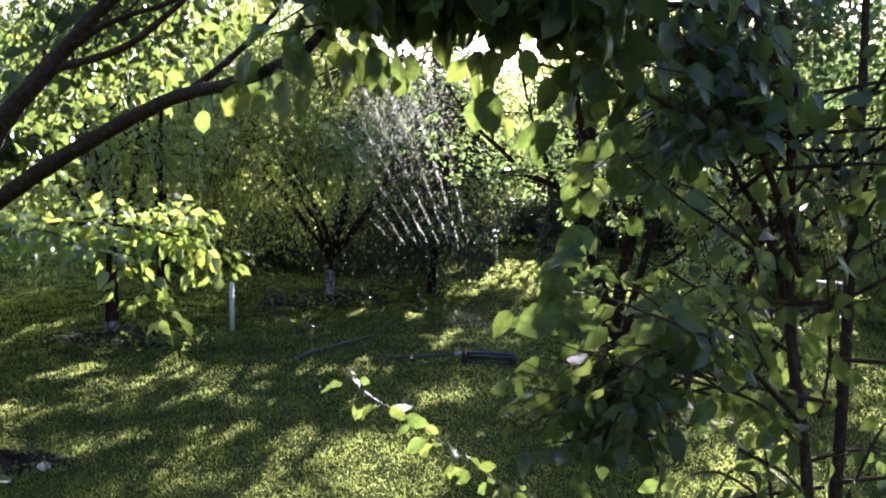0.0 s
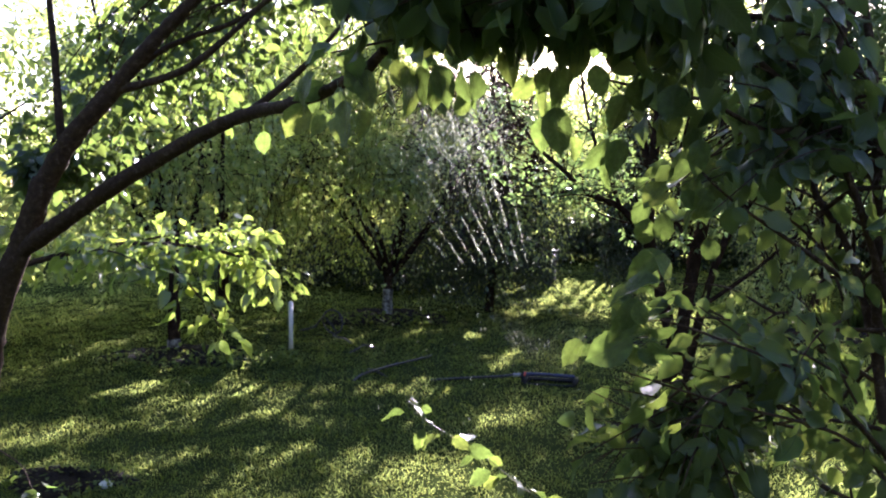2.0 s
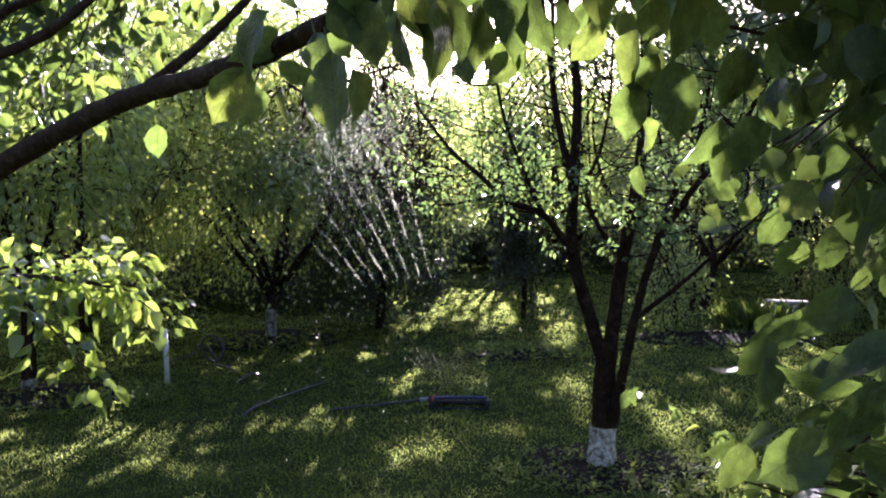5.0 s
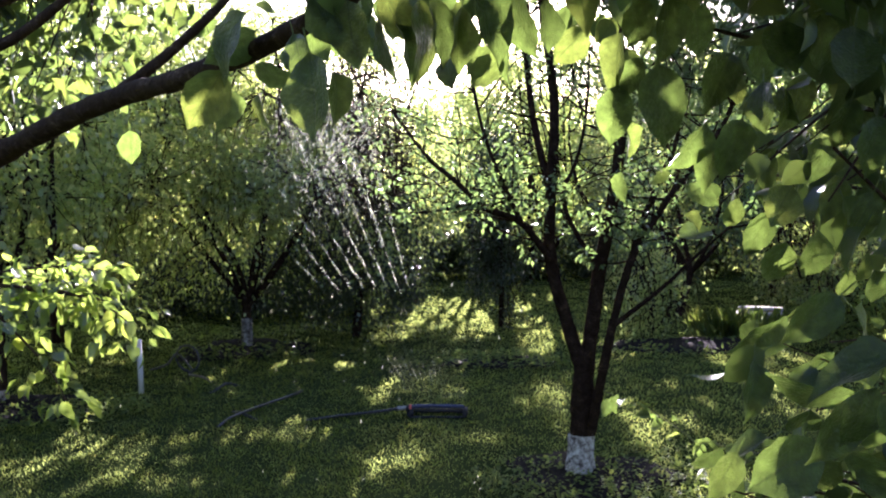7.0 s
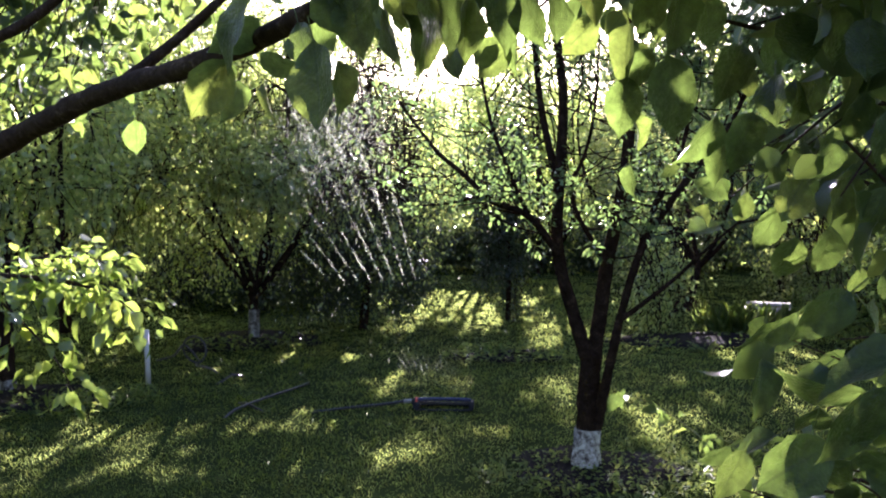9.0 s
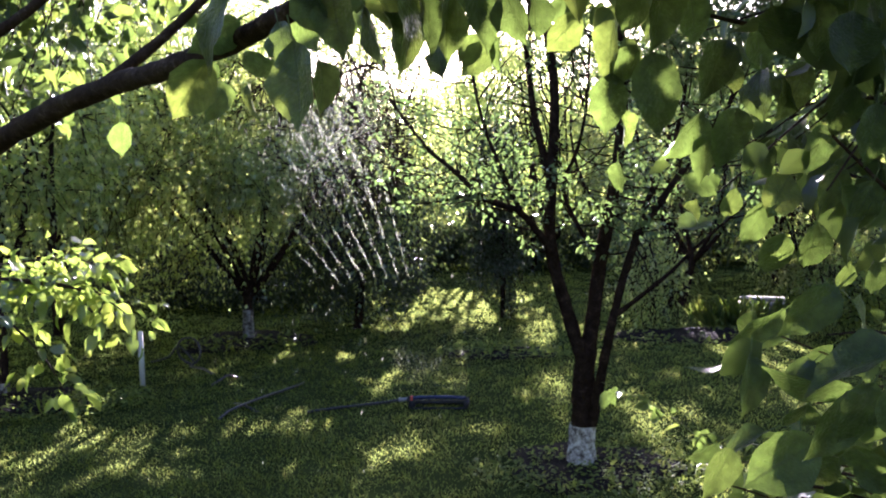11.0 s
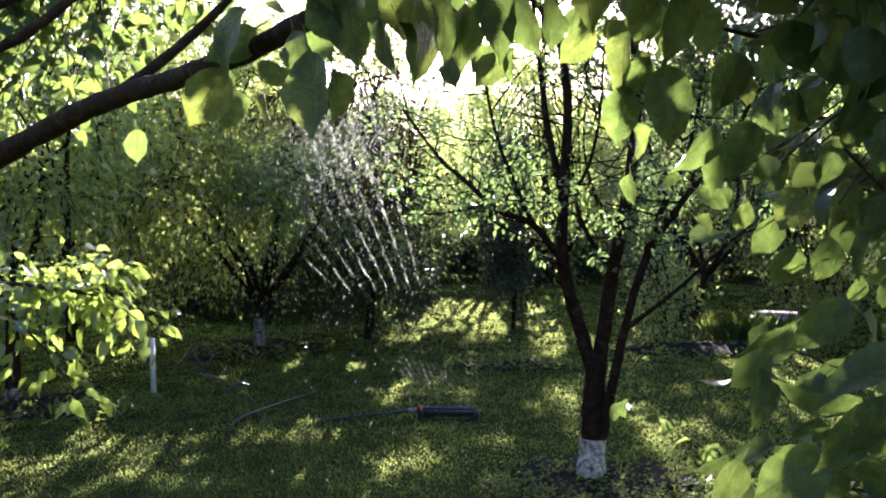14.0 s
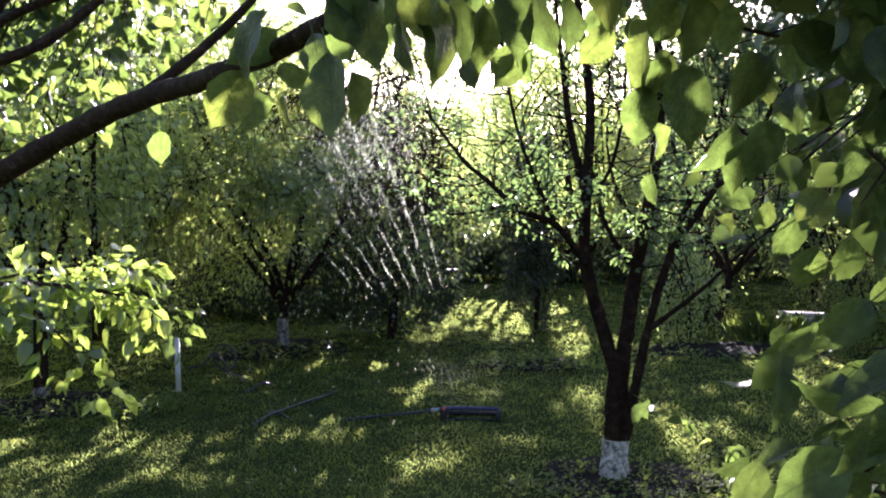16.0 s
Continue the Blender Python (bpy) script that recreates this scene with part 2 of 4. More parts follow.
def leaves(pos, way, normal, length, width, fine=True):
    """Many folded, bent leaf blades: base at pos, tip along way. Returns vertices and triangles."""
    way = unit(way)
    side = unit(np.cross(way, normal))
    up = np.cross(side, way)
    L, W = length[:, None], width[:, None]
    if fine:
        tpl = [(0, 0, 0), (-0.82, 0.28, 0.10), (0.82, 0.28, 0.10), (-0.78, 0.62, 0.06), (0.78, 0.62, 0.06), (0, 1, -0.16), (0, 0.3, -0.03), (0, 0.65, -0.06)]
        tri = [(0, 6, 1), (0, 2, 6), (6, 7, 3), (6, 3, 1), (6, 2, 4), (6, 4, 7), (7, 5, 3), (7, 4, 5)]
    else:
        tpl = [(0, 0, 0), (-1, 0.42, 0.08), (0, 1, -0.1), (1, 0.42, 0.08)]
        tri = [(0, 2, 1), (0, 3, 2)]
    v = np.stack([pos + side * (W * x) + way * (L * y) + up * (L * z) for x, y, z in tpl], 1)
    k = len(tpl)
    f = (np.arange(len(pos))[:, None, None] * k + np.array(tri)[None]).reshape(-1, 3)
    return v.reshape(-1, 3), f


# pear leaves that hang close by, twig by twig: stalk end, way to the tip, turn about the midrib in degrees, 1 where the sun shines through
ROW_LEFT = [(0.622, 0.505, 1.658, 0.011, -0.003, -0.080, 24, 0), (0.600, 0.534, 1.681, 0.013, -0.023, -0.046, 25, 0), (0.634, 0.546, 1.647, 0.016, -0.016, -0.046, -58, 0),
    (0.488, 0.652, 1.669, -0.049, 0.019, -0.054, -32, 0), (0.543, 0.570, 1.711, -0.055, -0.003, -0.046, 37, 0), (0.539, 0.609, 1.701, -0.048, -0.016, -0.038, -46, 0),
    (0.655, 0.522, 1.707, 0.005, -0.013, -0.064, 15, 0), (0.622, 0.518, 1.712, 0.026, 0.015, -0.044, 24, 0), (0.563, 0.714, 1.725, 0.029, 0.016, -0.040, -10, 1),
    (0.507, 0.705, 1.681, 0.035, -0.013, -0.032, 52, 0), (0.416, 0.816, 1.692, 0.018, 0.026, -0.029, -17, 1), (0.415, 0.896, 1.679, -0.008, -0.026, -0.056, -48, 0)]
ROW_MIDDLE = [(0.679, 0.587, 1.729, 0.021, -0.011, -0.049, 5, 1), (0.675, 0.564, 1.697, 0.025, 0.001, -0.057, 64, 0), (0.690, 0.586, 1.696, 0.030, 0.006, -0.053, -61, 1),
    (0.718, 0.549, 1.709, 0.023, -0.026, -0.070, -61, 0), (0.730, 0.571, 1.717, 0.017, -0.014, -0.067, -51, 1), (0.756, 0.564, 1.706, -0.015, 0.012, -0.061, -68, 0),
    (0.722, 0.730, 1.685, 0.004, -0.022, -0.037, 26, 0), (0.776, 0.496, 1.708, 0.027, 0.002, -0.067, -27, 0), (0.807, 0.540, 1.710, 0.009, -0.018, -0.063, 54, 1),
    (0.836, 0.522, 1.699, -0.007, -0.005, -0.049, -55, 0), (0.788, 0.687, 1.677, -0.034, 0.006, -0.033, 0, 1), (0.771, 0.736, 1.695, -0.025, 0.002, -0.031, 0, 0)]
ROW_RIGHT = [(0.797, 0.688, 1.685, -0.012, 0.001, -0.037, 50, 1), (0.883, 0.750, 1.714, -0.042, 0.005, -0.036, -33, 1), (0.918, 0.703, 1.700, -0.024, 0.001, -0.070, 41, 1),
    (0.913, 0.709, 1.643, -0.011, -0.005, -0.066, 5, 1), (0.944, 0.612, 1.649, 0.007, -0.016, -0.076, 0, 0), (0.938, 0.704, 1.671, -0.028, 0.004, -0.045, 0, 0),
    (0.932, 0.851, 1.615, 0.018, 0.027, -0.053, -41, 1), (0.959, 1.255, 1.564, -0.004, 0.003, -0.058, 34, 1), (0.934, 0.605, 1.712, -0.016, 0.021, -0.040, 0, 0),
    (0.955, 0.607, 1.715, -0.005, -0.021, -0.067, -30, 0), (0.995, 0.714, 1.728, 0.011, 0.001, -0.058, 0, 0), (0.467, 0.851, 1.671, -0.003, -0.024, -0.048, 49, 0)]
UPPER_BOUGH = [(1.015, 0.759, 1.604, -0.035, -0.036, -0.058, -46, 1), (1.027, 0.759, 1.578, -0.024, -0.017, -0.051, 27, 0), (1.044, 0.712, 1.602, -0.022, -0.020, -0.062, 0, 0),
    (1.045, 0.767, 1.682, -0.031, -0.021, -0.066, 0, 0), (1.066, 0.819, 1.665, -0.014, 0.016, -0.038, 35, 0), (1.037, 1.060, 1.533, 0.050, -0.005, -0.026, -10, 1),
    (1.081, 1.365, 1.486, 0.047, 0.034, -0.033, -28, 1), (1.144, 1.471, 1.454, -0.067, -0.040, -0.024, 40, 0), (1.091, 0.964, 1.515, -0.011, 0.020, -0.047, 0, 0),
    (1.084, 0.761, 1.500, -0.026, 0.005, -0.054, 0, 0), (1.080, 0.769, 1.647, -0.015, -0.033, -0.056, 59, 1), (1.100, 0.771, 1.642, 0.003, -0.019, -0.043, 56, 0)]
UPPER_FAR = [(1.155, 0.774, 1.580, -0.028, -0.033, -0.044, -16, 0), (1.131, 0.771, 1.575, 0.034, 0.025, 0.008, -52, 1), (1.110, 0.766, 1.529, -0.034, -0.022, -0.049, -5, 0),
    (1.069, 0.670, 1.697, 0.013, -0.020, -0.062, 0, 0), (1.114, 0.675, 1.703, 0.013, 0.006, -0.062, 0, 0), (1.133, 0.626, 1.680, -0.013, -0.019, -0.066, 0, 0),
    (1.086, 0.823, 1.703, 0.020, 0.027, -0.055, 0, 0), (1.130, 0.775, 1.653, -0.022, -0.031, -0.057, -18, 0), (1.163, 0.727, 1.621, -0.013, 0.015, -0.060, 0, 0),
    (1.172, 0.676, 1.598, -0.009, -0.013, -0.062, 0, 0), (1.165, 0.773, 1.539, -0.021, -0.013, -0.055, 0, 0), (1.184, 0.723, 1.519, -0.024, -0.013, -0.053, 0, 0)]
LOW_HANGING = [(1.116, 0.619, 1.419, -0.055, -0.016, -0.045, 0, 0), (1.102, 0.756, 1.380, -0.053, -0.020, -0.051, -37, 0), (1.049, 0.687, 1.342, -0.004, -0.026, -0.062, -24, 0),
    (1.118, 1.084, 1.267, -0.052, 0.007, -0.054, -69, 0), (1.121, 0.476, 1.385, -0.080, -0.009, -0.013, 54, 1), (1.108, 0.557, 1.414, 0.046, 0.026, -0.037, -34, 0),
    (1.104, 0.552, 1.336, -0.062, -0.031, -0.009, -56, 0), (1.090, 0.491, 1.347, -0.038, -0.027, -0.053, -10, 0), (1.085, 0.609, 1.309, -0.008, 0.021, -0.050, 0, 0),
    (1.078, 0.547, 1.289, -0.070, -0.004, -0.038, 0, 0), (1.000, 0.537, 1.286, -0.026, -0.020, -0.041, 0, 0), (1.007, 0.638, 1.261, -0.031, -0.000, -0.023, -20, 0)]
LOW_EDGE = [(1.067, 0.695, 1.258, -0.054, -0.017, -0.012, 64, 1), (1.099, 0.549, 1.283, 0.043, 0.007, -0.020, 39, 0), (1.094, 0.548, 1.274, -0.033, 0.016, -0.036, 9, 0),
    (1.090, 0.497, 1.282, 0.028, -0.010, -0.022, 0, 0), (1.091, 0.451, 1.363, -0.023, -0.013, -0.047, 0, 0), (1.191, 0.819, 1.425, -0.009, 0.013, -0.037, 0, 1),
    (1.182, 0.718, 1.435, 0.019, 0.009, -0.047, 0, 0), (1.197, 0.767, 1.371, 0.009, -0.021, 0.007, 0, 0), (1.088, 0.709, 1.468, -0.014, 0.011, -0.056, 0, 0),
    (1.115, 0.683, 1.480, -0.003, 0.023, -0.060, 0, 0), (1.090, 0.855, 1.364, -0.014, 0.009, -0.057, 41, 0), (1.092, 0.431, 1.361, 0.009, 0.003, -0.040, 0, 0)]
NEAR_LEAVES = ROW_LEFT + ROW_MIDDLE + ROW_RIGHT + UPPER_BOUGH + UPPER_FAR + LOW_HANGING + LOW_EDGE


def sun_spot(x, y, z, rx, ry):
    """The opening that lets the sun on to (x, y, z), as it falls on the lawn's plane."""
    return (x - TO_SUN.x / TO_SUN.z * z, y - TO_SUN.y / TO_SUN.z * z, rx, ry, 0)


LIT = [sun_spot(x + u / 2, y + v / 2, z + w / 2, 0.055, 0.18) for x, y, z, u, v, w, turn, sunlit in NEAR_LEAVES if sunlit]
LIT_CORE = [(gx_, gy_, 0.032, 0.11, 0) for gx_, gy_, rx_, ry_, turn_ in LIT]
LIT += [sun_spot(x, y, z, 0.17, 0.5) for x, y, z in ((0.66, 0.74, 1.10), (0.78, 0.74, 1.03), (0.95, 0.74, 0.95), (0.96, 1.79, 1.07), (1.15, 1.77, 0.97), (1.22, 1.72, 0.95))]
# where the sun comes down between the crowns on to the lawn: centre, half widths, turn
GAPS = [(-0.7, 12.6, 1.1, 2.4, 0), (0.0, 10.3, 0.38, 1.2, 0), (0.8, 9.3, 0.38, 1.2, -10), (0.82, 6.6, 0.26, 0.8, 0), (0.42, 5.3, 0.18, 0.28, 0)]
GAPS += [(-0.08, 4.9, 0.24, 0.2, 0), (-2.1, 5.1, 0.5, 0.10, 48), (-1.1, 7.83, 0.13, 0.22, 0), (-0.08, 7.7, 0.13, 0.2, 0), (-1.4, 4.95, 0.22, 0.14, 20)]
GAPS += [(-1.6, 4.5, 0.2, 0.12, 20), (1.9, 8.4, 0.5, 0.12, 0), (1.78, 7.0, 0.25, 0.14, 0), (2.5, 6.2, 0.3, 0.6, 0), (1.92, 4.1, 0.36, 0.5, 0)]
GAPS += [(-2.4, 3.9, 0.3, 0.10, 30), (-1.05, 3.9, 0.22, 0.14, 30), (-0.95, 2.95, 0.5, 0.28, 30), (-0.3, 3.05, 0.6, 0.5, 10), (-1.7, 3.5, 0.5, 0.13, 30), (-1.9, 9.3, 0.4, 0.2, 20)]
GAPS += [(2.75, 8.3, 0.6, 0.9, 0), (3.4, 10.3, 0.5, 0.6, 0), (4.45, 8.9, 0.5, 1.5, 0)]
# and on to the lit bough of the cherry, and the pear leaves beside the camera
GAPS += [(-0.95, -0.6, 0.72, 1.4, 0), (-0.36, -5.0, 0.8, 1.9, 0), (-0.4, 0.2, 0.5, 2.2, 0)]


GAPS += LIT
LATTICE = np.random.default_rng(3).uniform(0, 1, (64, 64))


def blotch(u, w):
    """Smooth random field between 0 and 1."""
    i, j = np.floor(u).astype(int), np.floor(w).astype(int)
    a, b = u - i, w - j
    a, b = a * a * (3 - 2 * a), b * b * (3 - 2 * b)
    q = [[LATTICE[(i + di) % 64, (j + dj) % 64] for dj in (0, 1)] for di in (0, 1)]
    return (q[0][0] * (1 - b) + q[0][1] * b) * (1 - a) + (q[1][0] * (1 - b) + q[1][1] * b) * a


# parts of the lawn where the canopy is thin: x and y ranges, how open
THIN = [(-3.2, 0.1, 2.0, 3.9, 0.48), (-3.2, -0.6, 3.9, 5.7, 0.575), (1.25, 3.4, 3.0, 6.4, 0.5), (-2.9, 0.5, 5.7, 8.4, 0.72), (0.5, 3.0, 6.3, 9.6, 0.61), (-0.2, 1.3, 3.2, 6.4, 0.70), (-1.8, 1.2, 9.6, 15.0, 0.6)]


def in_gap(p, gaps=GAPS, thin=True):
    """Whether leaves at p (n, 3) would stand in one of the sun's openings."""
    s = np.array(TO_SUN)
    g = p[:, :2] - s[:2] * (p[:, 2:3] / s[2])
    rag = 0.22 * np.sin(g[:, 0] * 31 + np.sin(g[:, 1] * 17) * 2) + 0.22 * np.sin(g[:, 1] * 23 + np.sin(g[:, 0] * 19) * 2)
    hit = np.zeros(len(p), bool)
    for x, y, rx, ry, turn in gaps:
        c, sn = math.cos(radians(turn)), math.sin(radians(turn))
        dx, dy = g[:, 0] - x, g[:, 1] - y
        wider = 0.004 * np.clip(p[:, 1] - 1, 0, 20) if rx < 0.12 else 0.0
        u, w = (dx * c + dy * sn) / (rx + wider), (-dx * sn + dy * c) / (ry + 3.5 * wider)
        hit |= u * u + w * w < (1 + rag) ** 2
    field = 0.7 * blotch(g[:, 0] * 4.1, g[:, 1] * 2.2) + 0.3 * blotch(g[:, 0] * 11 + 9, g[:, 1] * 7 + 4)
    for x0, x1, y0, y1, bar in THIN if thin else ():
        hit |= (g[:, 0] > x0) & (g[:, 0] < x1) & (g[:, 1] > y0) & (g[:, 1] < y1) & (field > bar)
    return hit


def crown_tree(name, x, y, height, radius, low, n_leaves, leaf, mat, label, category="tree", trunk=0.07, droop=0.3, fork=0.6, limbs=6, squash=1.0,
               whitewash=0.0, fine=True, clusters=110, weep=0.0, bark=None, group="", carve=True):
    """A fruit tree: trunk, forked limbs, twigs to leafy clusters, and a crown of single leaves."""
    thing = root(name, x, y, 0, label, category, group)
    bark = bark or BARK
    base = np.array([x, y, 0.0])
    lean = rng.normal(0, 0.05, 2)
    top = base + np.array([lean[0], lean[1], fork])
    t = Buf()
    flare = smooth_path([base + (0, 0, -0.05), base + (0, 0, 0.04), base + (lean[0] * 0.5, lean[1] * 0.5, fork * 0.5), top], 0.08)
    tube(t, flare, trunk * 1.15, trunk * 0.85, 12, 0.03)
    child("trunk", t.mesh("trunk", bark), thing)
    if whitewash:
        w = Buf()
        sel = flare[flare[:, 2] < whitewash]
        tube(w, np.vstack([sel, sel[-1] + (0, 0, 0.01)]), trunk * 1.15 + 0.004, trunk * 1.0 + 0.005, 14, 0.02)
        child("whitewash", w.mesh("whitewash", LIME_WORN_SHADED), thing, "peeling white lime paint round the foot of the trunk")
    centre = base + np.array([0, 0, (height + low) / 2])
    half = np.array([radius, radius * squash, (height - low) / 2])
    lb = Buf()
    spine = []
    for i in range(limbs):
        a = 2 * np.pi * (i + rng.uniform(-0.3, 0.3)) / limbs
        end = centre + half * np.array([math.cos(a) * 0.7, math.sin(a) * 0.7, rng.uniform(0.3, 0.9)])
        p = wander(top - (0, 0, 0.05), end, 0.07, 0.15, -0.05)
        one = Buf()
        tube(one, p, trunk * 0.6, 0.01, 7, 0.04)
        child("limb", one.mesh("limb", bark), thing)
        spine.append(p)
        for _ in range(3):
            k = rng.integers(len(p) // 3, len(p))
            q = wander(p[k], centre + half * unit(rng.normal(0, 1, 3)) * rng.uniform(0.6, 0.95), 0.1, 0.15)
            tube(lb, q, trunk * 0.28, 0.005, 5, 0.04)
            spine.append(q)
    spine_all = np.concatenate(spine)
    pts = unit(rng.normal(0, 1, (clusters, 3))) * (rng.uniform(0.12, 1, (clusters, 1)) ** 0.45)
    low_part = pts[:, 2] < 0
    pts[low_part, :2] *= np.minimum(1.7, (1 - np.minimum(0.98, pts[low_part, 2] ** 2)) ** -0.4)[:, None]
    cl = centre + pts * half * (1 + 0.16 * np.sin(pts[:, :1] * 5 + x) + 0.14 * np.sin(pts[:, 2:] * 7 + y))
    cl[:, 2] = np.maximum(cl[:, 2], low * 0.8)
    allp, alld = [], []
    per = max(4, n_leaves // clusters)
    for c in cl:
        s = spine_all[np.argmin(np.linalg.norm(spine_all - c, axis=1))]
        q = wander(s, c, 0.12, 0.3)
        hang = np.array([*rng.normal(0, 0.12, 2), -droop * rng.uniform(0.5, 1.5) - weep * rng.uniform(0.3, 1.0)])
        q = np.vstack([q, wander(c, c + hang, 0.1, 0.16)[1:]])
        tube(lb, q, 0.006, 0.0015, 4)
        u = np.sort(rng.uniform(0.15, 1, per)) * (len(q) - 1)
        i0 = np.minimum(u.astype(int), len(q) - 2)
        base_p = q[i0] + (q[i0 + 1] - q[i0]) * (u - i0)[:, None]
        off = rng.normal(0, 1, (per, 3)) * (0.045 + 0.05 * radius)
        allp.append(base_p + off)
        alld.append(unit(off + rng.normal(0, 0.04, (per, 3))) + np.array([0, 0, -0.75]))
    p, d = np.concatenate(allp), np.concatenate(alld)
    keep = p[:, 2] > 0.06
    if carve:
        keep &= ~in_gap(p)
    p, d = p[keep], d[keep]
    nrm = rng.normal(0, 0.55, p.shape) + np.array([0, 0.1, 0.8])
    ln = leaf * rng.uniform(0.65, 1.25, len(p))
    v, f = leaves(p, d, nrm, ln, ln * rng.uniform(0.24, 0.34, len(p)), fine)
    child("branchwork", lb.mesh("branchwork", bark), thing, kind="stuff")
    child("crown", mesh_from("crown", v, f, mat), thing)
    return thing


def mound(name, x, y, r, ry, height, label, seed=0, mat=None):
    """A flat heap of bare soil with an uneven rim."""
    b = Buf()
    rings, sides = 9, 36
    ang = np.arange(sides) * 2 * np.pi / sides
    v = []
    for i in range(rings):
        u = i / (rings - 1)
        rim = 1 + 0.13 * np.sin(ang * 3 + seed) + 0.08 * np.sin(ang * 7 + seed * 2)
        z = height * (1 - u ** 2) + rng.normal(0, 0.008, sides) * (1 - u) + 0.003
        if i == rings - 1:
            z = np.full(sides, -0.02)
        v.append(np.stack([x + np.cos(ang) * r * u * rim, y + np.sin(ang) * ry * u * rim, z], 1))
    v = np.concatenate(v)
    i = np.arange(rings - 1)[:, None] * sides
    j = np.arange(sides)[None]
    k = (j + 1) % sides
    b.add(v, np.stack([i + j, i + k, i + sides + k, i + sides + j], -1).reshape(-1, 4))
    return tagged(new(name, b.mesh(name, mat or SOIL)), label, "soil bed", kind="structure")


# ---- ground ----
def land(x, y):
    """Height of the lawn: slightly uneven."""
    return 0.012 * np.sin(x * 1.7 + 0.5) * np.cos(y * 1.3) + 0.006 * np.sin(x * 5.1 + y * 3.7) - 0.012


near = np.concatenate([-np.geomspace(400, 7, 14), np.linspace(-6.5, 6.5, 66), np.geomspace(7, 400, 14)])
gx, gy = np.meshgrid(near, near + 5.5)
far_fade = np.clip(1.6 - np.hypot(gx, gy - 5.5) / 12, 0, 1)
gv = np.stack([gx, gy, land(gx, gy) * far_fade], -1).reshape(-1, 3)
m = len(near)
gi = (np.arange(m - 1)[:, None] * m + np.arange(m - 1)[None])
gf = np.stack([gi, gi + 1, gi + m + 1, gi + m], -1).reshape(-1, 4)
tagged(new("ground", mesh_from("ground", gv, gf, LAWN_BASE)), "mown green lawn between fruit trees, dappled with sun", "lawn", kind="structure")

BEDS = [(-1.95, 2.97, 0.36, 0.24), (1.02, 4.62, 0.52, 0.5), (-2.4, 8.95, 0.75, 0.7), (-3.3, 6.15, 0.75, 0.5), (0.4, 8.1, 0.55, 0.3), (2.3, 8.95, 0.9, 0.45)]
mound("soil_bed", 1.02, 4.62, 0.5, 0.46, 0.035, "dark bare soil ring round the whitewashed trunk", 1)
mound("soil_bed", -2.4, 8.95, 0.72, 0.68, 0.05, "dark soil ring round the shaded fruit tree", 2)
mound("soil_bed", -3.3, 6.15, 0.75, 0.5, 0.05, "dark soil bed with weeds at the lawn's edge", 3)
mound("soil_bed", 0.4, 8.1, 0.55, 0.3, 0.012, "narrow strip of dug soil in the lawn", 4)
mound("soil_bed", -1.95, 2.97, 0.36, 0.24, 0.03, "small patch of dark dug soil in the lawn", 6)
mound("soil_bed", 2.3, 8.95, 1.0, 0.45, 0.06, "dark soil bed under the shrubs", 5)


def in_bed(x, y, grow=0.95):
    hit = np.zeros(len(x), bool)
    for bx, by, rx, ry in BEDS:
        hit |= ((x - bx) / (rx * grow)) ** 2 + ((y - by) / (ry * grow)) ** 2 < 1
    return hit


def grass():
    n = 450000
    y = 1.9 + 17 * rng.uniform(0, 1, n) ** 2.0
    x = rng.uniform(-1, 1, n) * (1.6 + 0.52 * (y + 1.5)) - 0.12 * y + 0.3
    x[:50000], y[:50000] = rng.uniform(-5, 6, 50000), rng.uniform(-5, 2.2, 50000)
    clump = np.sin(x * 9 + np.sin(y * 7) * 1.5) * np.sin(y * 8 + np.sin(x * 6) * 1.5)
    keep = ~in_bed(x, y, 0.82 + 0.25 * np.sin(x * 13) * np.sin(y * 11)) & (rng.uniform(-1.3, 1, n) < clump + 0.75)
    x, y, clump = x[keep], y[keep], clump[keep]
    n = len(x)
    pos = np.stack([x, y, land(x, y) - 0.004], 1)
    far = np.clip((y - 2) / 10, 0, 1)
    ln = rng.uniform(0.014, 0.030, n) * (1 + 0.35 * clump) * (1 + 0.7 * far)
    wd = (0.0010 + 0.0024 * far) * rng.uniform(0.7, 1.3, n)
    way = np.stack([rng.normal(0, 0.8, n), rng.normal(0, 0.8, n), np.ones(n)], 1)
    # blades are set facing the sun, to even out their brightness
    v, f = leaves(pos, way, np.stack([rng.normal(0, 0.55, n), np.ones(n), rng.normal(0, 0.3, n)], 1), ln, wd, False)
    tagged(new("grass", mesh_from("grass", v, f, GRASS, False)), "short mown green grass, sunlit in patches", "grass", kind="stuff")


grass()


def weeds(name, spots, label, size=0.04, n=260, tall=0.12):
    """Low leafy weeds over patches (x, y, rx, ry)."""
    P, D = [], []
    for x, y, rx, ry in spots:
        a, r = rng.uniform(0, 2 * np.pi, n), np.sqrt(rng.uniform(0.1, 1.1, n))
        px, py = x + np.cos(a) * r * rx, y + np.sin(a) * r * ry
        P.append(np.stack([px, py, rng.uniform(0.01, tall, n) * rng.uniform(0.2, 1, n)], 1))
        D.append(np.stack([rng.normal(0, 1, n), rng.normal(0, 1, n), rng.uniform(-0.1, 0.9, n)], 1))
    p, d = np.concatenate(P), np.concatenate(D)
    ln = size * rng.uniform(0.5, 1.4, len(p))
    v, f = leaves(p, d, rng.normal(0, 0.4, p.shape) + np.array([0, 0, 1]), ln, ln * 0.3)
    tagged(new(name, mesh_from(name, v, f, WEED)), label, "weeds", kind="stuff")


